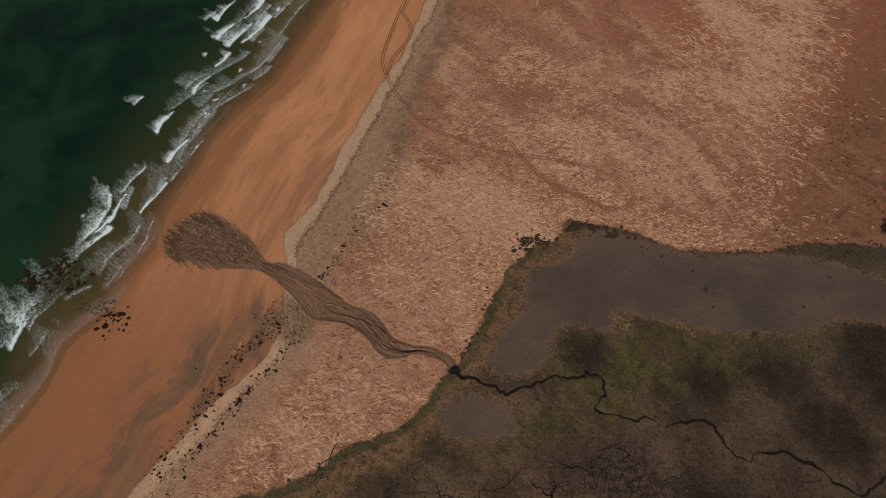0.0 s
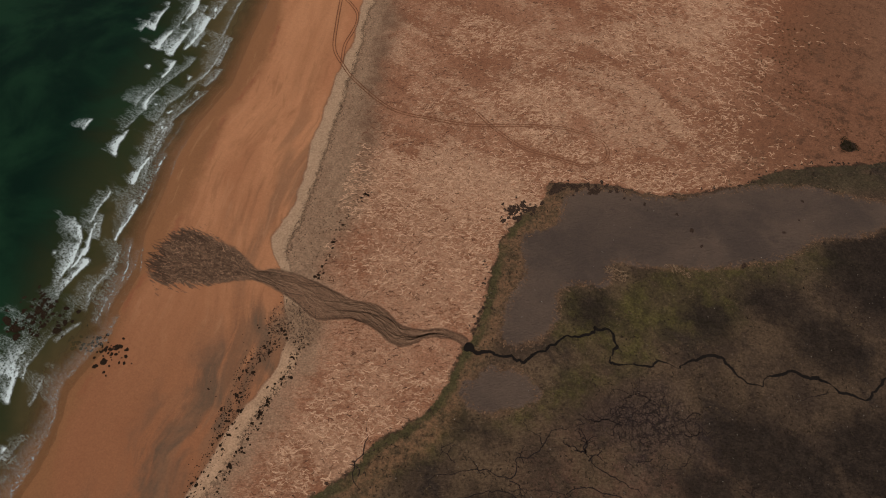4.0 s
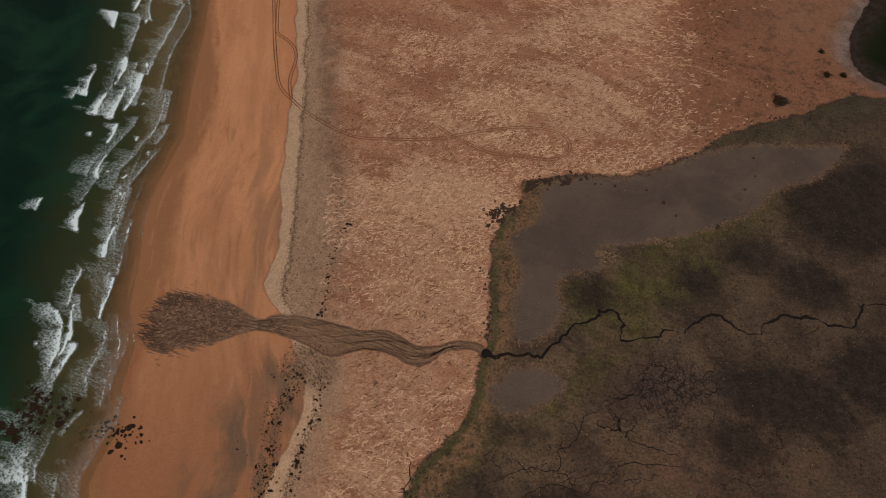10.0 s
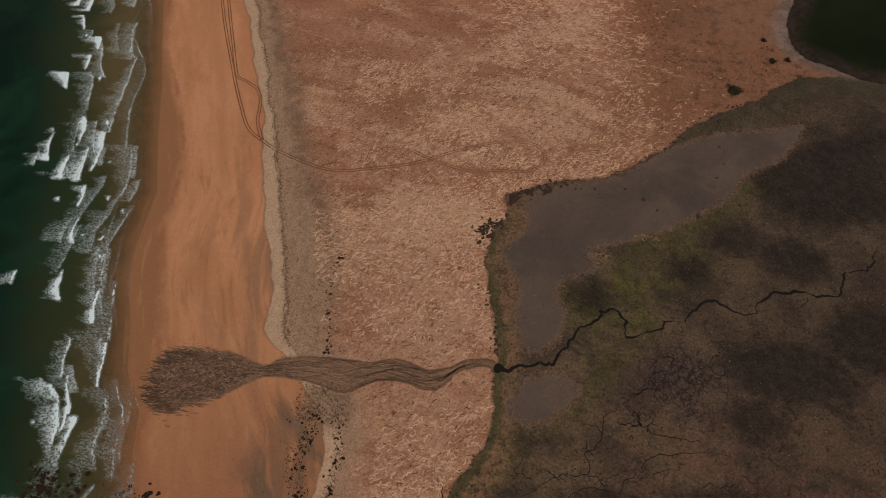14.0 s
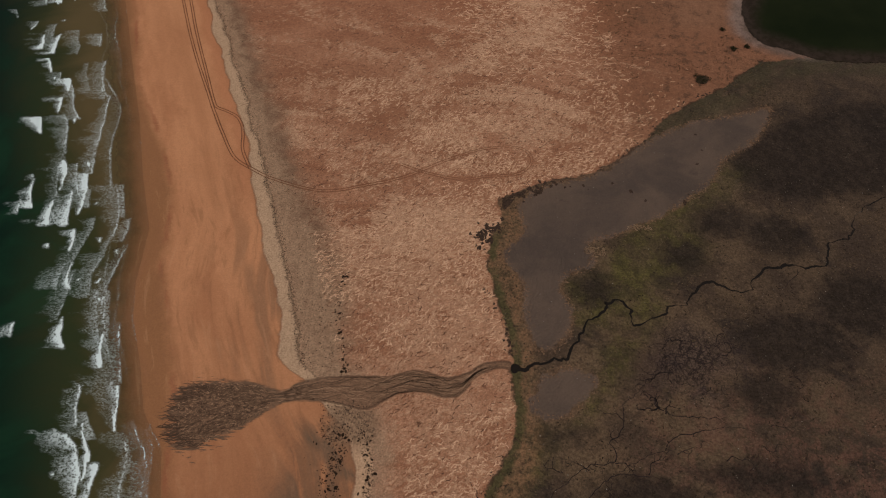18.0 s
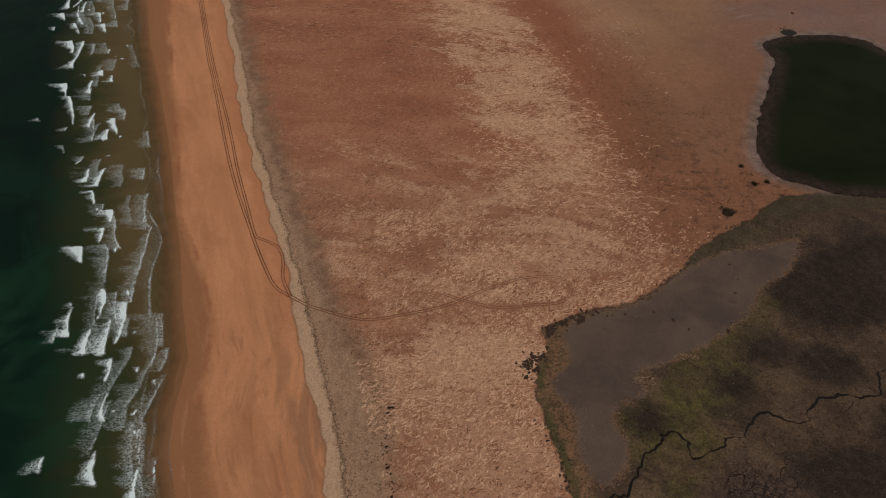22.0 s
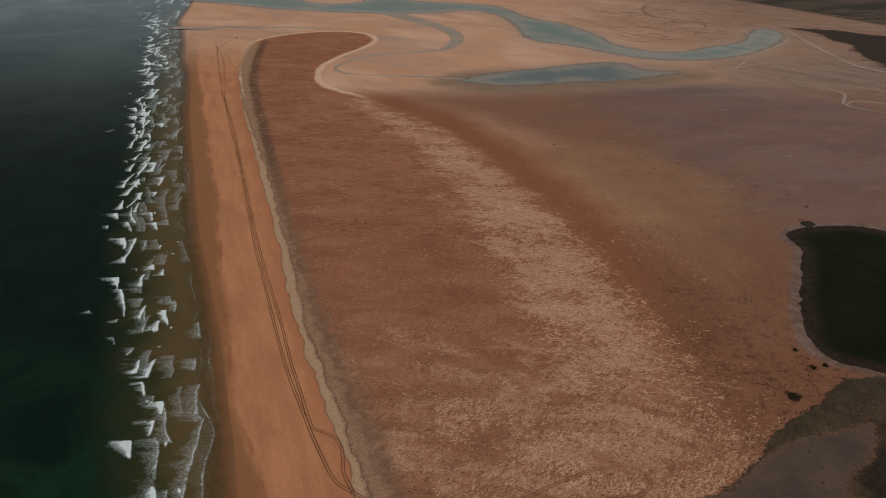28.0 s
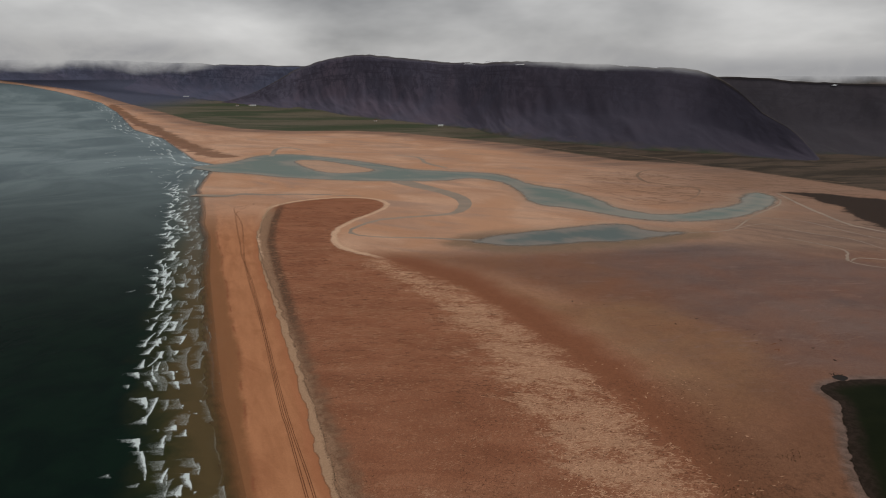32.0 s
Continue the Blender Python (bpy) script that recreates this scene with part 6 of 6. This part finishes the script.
marsh_strokes("dark_tussocks", 7000, MARSH_BOX, lambda x, y, e: (e < -1) & (fbm(x, y, 12, 57, 4) < 0.03), (0.5, 1.6), (0.3, 0.7), island_material("dark_marsh_sedge", (0.026, 0.018, 0.013), (0.052, 0.037, 0.024)), "dark tussocks of sedge in the marsh", 42)
marsh_strokes("rusty_rim", 12000, (95, 95, 260, 285), lambda x, y, e: np.abs(e + 3 * fbm(x, y, 8, 61, 3)) < 1.6, (0.5, 1.5), (0.3, 0.75), island_material("rusty_sedge", (0.115, 0.064, 0.036), (0.235, 0.135, 0.078)), "rust-brown sedge round the bare mud", 43)
marsh_strokes("dead_reeds", 2200, (140, 176, 182, 206), lambda x, y, e: (np.hypot((x - 150) / 5, (y - 185) / 3) < 1) | (np.hypot((x - 172) / 7, (y - 199) / 2) < 0.8), (1.0, 3.0), (0.15, 0.35), island_material("pale_dead_reed", (0.20, 0.125, 0.075), (0.33, 0.215, 0.135)), "tangle of pale dead reeds beside the mud", 44)


# branching channels of the marsh, like roots
def dendrite(x, y, heading, length, width, r, out, depth=0):
    """Grows one channel and its side branches: each as a list of points with widths."""
    run = []
    n = max(int(length / 0.7), 3)
    for k in range(n):
        run.append((x, y, width * (1 - 0.75 * k / n)))
        heading += r.gauss(0, 0.42)
        x, y = x + 0.7 * math.cos(heading), y + 0.7 * math.sin(heading)
        if depth < 3 and k > 1 and r.random() < 0.24:
            dendrite(x, y, heading + r.choice((-1, 1)) * r.uniform(0.5, 1.1), length * r.uniform(0.25, 0.6), width * 0.65, r, out, depth + 1)
    out.append(run)


def channels(name, seeds, material, label, seed, z=1.245):
    r = random.Random(seed)
    runs, co, faces = [], [], []
    for x, y, heading, length, width in seeds:
        dendrite(x, y, radians(heading), length, width, r, runs)
    for run in runs:
        p = np.array(run)
        d = np.gradient(p[:, :2], axis=0)
        side = np.stack([-d[:, 1], d[:, 0]], -1) / np.maximum(np.hypot(d[:, 0], d[:, 1]), 1e-6)[:, None] * p[:, 2:3] / 2
        b, n = len(co), len(p)
        for e in (p[:, :2] + side, p[:, :2] - side):
            co += [(q[0], q[1], z) for q in e]
        faces += [(b + i, b + i + 1, b + n + i + 1, b + n + i) for i in range(n - 1)]
    me = bpy.data.meshes.new(name)
    me.from_pydata(co, [], faces)
    me.materials.append(material)
    return tagged(new(name, me), label, "channels", kind="stuff")


rill_rng = random.Random(31)
channels("heath_channels", [(rill_rng.uniform(172, 200), rill_rng.uniform(120, 145), rill_rng.uniform(0, 360), rill_rng.uniform(4, 10), rill_rng.uniform(0.16, 0.32)) for k in range(60)]
         + [(176, 126, 200, 16, 0.5), (182, 140, 170, 14, 0.4), (197, 134, 20, 13, 0.5), (196, 140, 60, 8, 0.4), (190, 120, 260, 10, 0.4)], black_silt, "net of thin black channels in the purple heath", 5)
channels("marsh_channels", [(168, 110, 130, 9, 0.8), (168, 110, 70, 9, 0.7), (168, 111, 165, 10, 0.6), (170, 108, 30, 7, 0.6), (153, 105, 120, 9, 0.4), (150, 96, 160, 8, 0.4), (148, 88, 20, 10, 0.4), (138, 85, 150, 8, 0.4),
                            (160, 84, 30, 14, 0.4), (150, 78, 10, 16, 0.4), (172, 92, 40, 12, 0.35), (190, 90, 20, 14, 0.4), (205, 96, 340, 14, 0.35), (128, 84, 150, 10, 0.4), (135, 70, 40, 14, 0.4), (100, 63, 130, 8, 0.5),
                            (210, 104, 10, 14, 0.3), (225, 120, 20, 12, 0.3)], black_silt, "black channels branching like roots through brown marsh", 8)

# stones and tufts, too many to count
def sprinkle(name, count, box, keep, size, material, label, category, seed, blades=False):
    r = random.Random(seed)
    co, faces = [], []
    while len(faces) < count * (3 if blades else 5):
        x, y = r.uniform(box[0], box[2]), r.uniform(box[1], box[3])
        if not keep(x, y):
            continue
        gx, gy, gz = lie(x, y)
        s, b = size * r.uniform(0.5, 1.5), len(co)
        if blades:
            for j in range(3):
                a = r.uniform(0, 6.28)
                co += [(gx + 0.5 * s * math.cos(a), gy + 0.5 * s * math.sin(a), gz), (gx - 0.5 * s * math.cos(a), gy - 0.5 * s * math.sin(a), gz),
                       (gx + r.gauss(0, 0.5 * s), gy + r.gauss(0, 0.5 * s), gz + s)]
                faces.append((b + 3 * j, b + 3 * j + 1, b + 3 * j + 2))
        else:
            co += [(gx + s * math.cos(a) * r.uniform(0.6, 1), gy + s * math.sin(a) * r.uniform(0.6, 1), gz - 0.05) for a in (0, 1.25, 2.5, 3.8, 5.0)]
            co.append((gx, gy, gz + 0.6 * s))
            faces += [(b + j, b + (j + 1) % 5, b + 5) for j in range(5)]
    me = bpy.data.meshes.new(name)
    me.from_pydata(co, [], faces)
    me.materials.append(material)
    return tagged(new(name, me), label, category, kind="stuff")


def in_marsh(x, y):
    return away(np.array([x]), np.array([y]), MARSH, True)[0] > 4


sprinkle("stones", 300, (110, 60, 330, 270), in_marsh, 0.22, stone_pale, "pale stones strewn over the dark marsh", "stones", 5)
sprinkle("marram_grass", 900, (165, 225, 262, 430), lambda x, y: fbm(np.array([x]), np.array([y]), 26, 4, 3)[0] > 0.04 + max(0, y - 340) * 0.003 and not in_marsh(x, y), 0.5, tuft_straw, "dry brown grass tufts on red sand", "grass", 6, True)
sprinkle("dune_grass", 700, (-60, 130, 60, 420), lambda x, y: -2 < x - float(across(BERM, y)) < 26, 0.35, tuft_straw, "dry grass tufts along the beach crest", "grass", 7, True)



def strew(name, runs, size, material, label, seed):
    """Small scraps strewn along lines given as (line, count, spread), joined into one sheet of litter."""
    r = random.Random(seed)
    co, faces = [], []
    for line, count, low, high in runs:
        p = smooth(line, False, 6)
        for k in range(count):
            t = r.random() * (len(p) - 1)
            i = int(t)
            c = p[i] + (p[i + 1] - p[i]) * (t - i)
            wave = 2.2 * math.sin(c[1] * 0.31) + 1.3 * math.sin(c[1] * 0.83 + 1)
            gx, gy, gz = lie(c[0] + r.uniform(low, high) + 0.35 * wave, c[1] + r.gauss(0, 0.6))
            s, b = size * r.uniform(0.4, 1.6), len(co)
            co += [(gx + s * math.cos(a) * r.uniform(0.5, 1.2), gy + s * math.sin(a) * r.uniform(0.5, 1.2), gz - 0.05) for a in (0, 1.25, 2.5, 3.8, 5.0)]
            co.append((gx, gy, gz + 0.6 * s))
            faces += [(b + j, b + (j + 1) % 5, b + 5) for j in range(5)]
    me = bpy.data.meshes.new(name)
    me.from_pydata(co, [], faces)
    me.materials.append(material)
    return tagged(new(name, me), label, "seaweed", kind="stuff")


CREST = [q for q in BERM if 120 < q[1] < 660]
strew("wrack_crumbs", ((CREST, 1700, -0.9, 0.9), (CREST, 900, 1, 14)), 0.2, weed_dark, "dark crumbs of dried wrack along the beach crest", 8)
strew("seaweed_scraps", (([(37, 171), (35, 162), (36, 150), (38, 139), (40, 129), (42, 122)], 160, -1.6, 1.6), ([(20, 156), (26, 148), (24, 138), (33, 132), (30, 124)], 150, -7, 7),
                         ([(42, 99), (43, 89), (41, 82), (43, 71), (46, 62), (47, 55), (50, 43), (54, 25)], 900, -4.5, 3.0),
                         ([(52, 97), (54, 86), (56, 78), (55, 68), (57, 57), (59, 39), (63, 20)], 420, -1.6, 1.6), ([(36, 110), (40, 100), (42, 94)], 420, -5, 14)),
      0.24, weed_dark, "small scraps of dried seaweed on sand", 10)


# the vehicle far along the beach
def lathe(bm, radius, width, m, segments=16):
    bmesh.ops.create_cone(bm, cap_ends=True, segments=segments, radius1=radius, radius2=radius, depth=width, matrix=m)


def block(bm, size, at, taper=1.0, bevel=0.06):
    made = bmesh.ops.create_cube(bm, size=1.0)["verts"]
    for v in made:
        k = taper if v.co.z > 0 else 1.0
        v.co = Vector((v.co.x * size[0] * k + at[0], v.co.y * size[1] * k + at[1], v.co.z * size[2] + at[2]))
    if bevel:
        edges = list({e for v in made for e in v.link_edges})
        bmesh.ops.bevel(bm, geom=edges, offset=bevel, segments=2, affect="EDGES")


car_paint = plain_material("dark_car_paint", (0.02, 0.02, 0.022), (0.03, 0.03, 0.032), 2.0, 0.35)
tyre_black = plain_material("tyre_rubber", (0.012, 0.012, 0.012), (0.02, 0.02, 0.02), 0.2)
glass_dark = plain_material("tinted_glass", (0.01, 0.012, 0.014), (0.014, 0.016, 0.018), 2.0, 0.1)
car = tagged(new("offroad_car"), "dark off-road car parked on orange sand", "car")
bm = bmesh.new()
block(bm, (1.9, 4.4, 0.75), (0, 0, 0.85))
part("body", bm, car_paint, car)
bm = bmesh.new()
block(bm, (1.7, 2.6, 0.7), (0, -0.4, 1.55), 0.84)
cabin = part("cabin", bm, car_paint, car)
for sx in (-1, 1):
    bm = bmesh.new()
    block(bm, (0.03, 2.0, 0.42), (sx * 0.79, -0.4, 1.58), 0.9, 0)
    part("window", bm, glass_dark, cabin)
    for sy in (-1.35, 1.35):
        bm = bmesh.new()
        lathe(bm, 0.4, 0.26, Matrix.Translation((sx * 0.88, sy, 0.4)) @ Matrix.Rotation(math.pi / 2, 4, "Y"))
        part("wheel", bm, tyre_black, car)
car.matrix_world = Matrix.Translation(lie(-365, 1301, 0.0)) @ Matrix.Rotation(0.3, 4, "Z")


# farms on the plain
white_wall = plain_material("white_painted_wall", (0.72, 0.71, 0.68), (0.80, 0.79, 0.77), 3.0)
red_roof = plain_material("rusty_red_iron_roof", (0.16, 0.05, 0.035), (0.22, 0.075, 0.05), 3.0)
grey_roof = plain_material("grey_iron_roof", (0.35, 0.36, 0.37), (0.45, 0.46, 0.47), 3.0)
door_brown = plain_material("brown_door", (0.10, 0.06, 0.035), (0.13, 0.08, 0.05), 1.0)


def farmhouse(x, y, size, turn, roof, label):
    w, l, h = size
    gx, gy, gz = lie(x, y, -0.2)
    k = math.hypot(gx, gy) / math.hypot(x, y)
    house = tagged(new("farmhouse"), label, "house", "farms on the plain")
    bm = bmesh.new()
    block(bm, (w, l, h), (0, 0, h / 2), 1.0, 0.02)
    wall = part("wall", bm, white_wall, house)
    bm = bmesh.new()
    vs = [bm.verts.new(c) for c in ((-w / 2 - 0.4, -l / 2 - 0.4, h), (w / 2 + 0.4, -l / 2 - 0.4, h), (w / 2 + 0.4, l / 2 + 0.4, h), (-w / 2 - 0.4, l / 2 + 0.4, h),
                                    (0, -l / 2 - 0.4, h + w * 0.42), (0, l / 2 + 0.4, h + w * 0.42))]
    for f in ((0, 3, 2, 1), (0, 1, 4), (2, 3, 5), (1, 2, 5, 4), (3, 0, 4, 5)):
        bm.faces.new([vs[i] for i in f])
    part("roof", bm, roof, house)
    for i in (-0.3, 0.0, 0.3):
        bm = bmesh.new()
        block(bm, (0.08, 1.2, 1.1), (-w / 2 - 0.03, i * l, h * 0.55), 1.0, 0)
        part("window", bm, glass_dark, wall)
    bm = bmesh.new()
    block(bm, (1.0, 0.08, 2.0), (0, -l / 2 - 0.03, 1.0), 1.0, 0)
    part("door", bm, door_brown, wall)
    house.matrix_world = Matrix.Translation((gx, gy, gz)) @ Matrix.Rotation(turn, 4, "Z") @ Matrix.Scale(k, 4)


farmhouse(-2614, 7155, (14, 60, 5), 1.4, grey_roof, "long white farm building with grey roof")
farmhouse(-1530, 5211, (10, 22, 4.5), 1.3, red_roof, "white farmhouse with rusty roof")
farmhouse(-1410, 5202, (11, 40, 5), 1.5, grey_roof, "long white barn with grey roof")
farmhouse(-1450, 5260, (9, 18, 5), 1.2, red_roof, "white farmhouse beside a barn")
farmhouse(-8, 3197, (9, 22, 4.5), 1.6, grey_roof, "small white house below the scree")
farmhouse(-341, 3546, (8, 14, 4), 1.2, red_roof, "small white house in green fields")


# snow lying on the plateau rim
def snow_patch(px, py, pz, wide, tall, seed):
    bm = lump(seed, 1.0, 0.5, 3)
    for v in bm.verts:
        v.co = Vector((v.co.x * wide, v.co.y * 5, v.co.z * tall))
    ob = part("snow_patch", bm, snow_white)
    away_from = Vector((px, py, 0)).normalized()
    ob.matrix_world = Matrix.Translation((px, py, pz)) @ Matrix.Rotation(math.atan2(-away_from.x, away_from.y), 4, "Z")
    tagged(ob, "old white snow patch on the plateau rim", "snow", "snow patches")


for k, (px, py, pz, wide, tall) in enumerate(((128, 3330, 278, 20, 2.6), (205, 3200, 287, 9, 4), (240, 3140, 285, 16, 2.6), (345, 3010, 272, 30, 2.4), (-335, 3790, 333, 34, 2),
                                             (700, 2690, 262, 8, 1.6), (790, 2610, 255, 7, 1.6), (1430, 2560, 190, 8, 3), (1400, 2580, 175, 9, 2.5), (1465, 2500, 172, 7, 2))):
    snow_patch(px, py, pz, wide, tall, 40 + k)
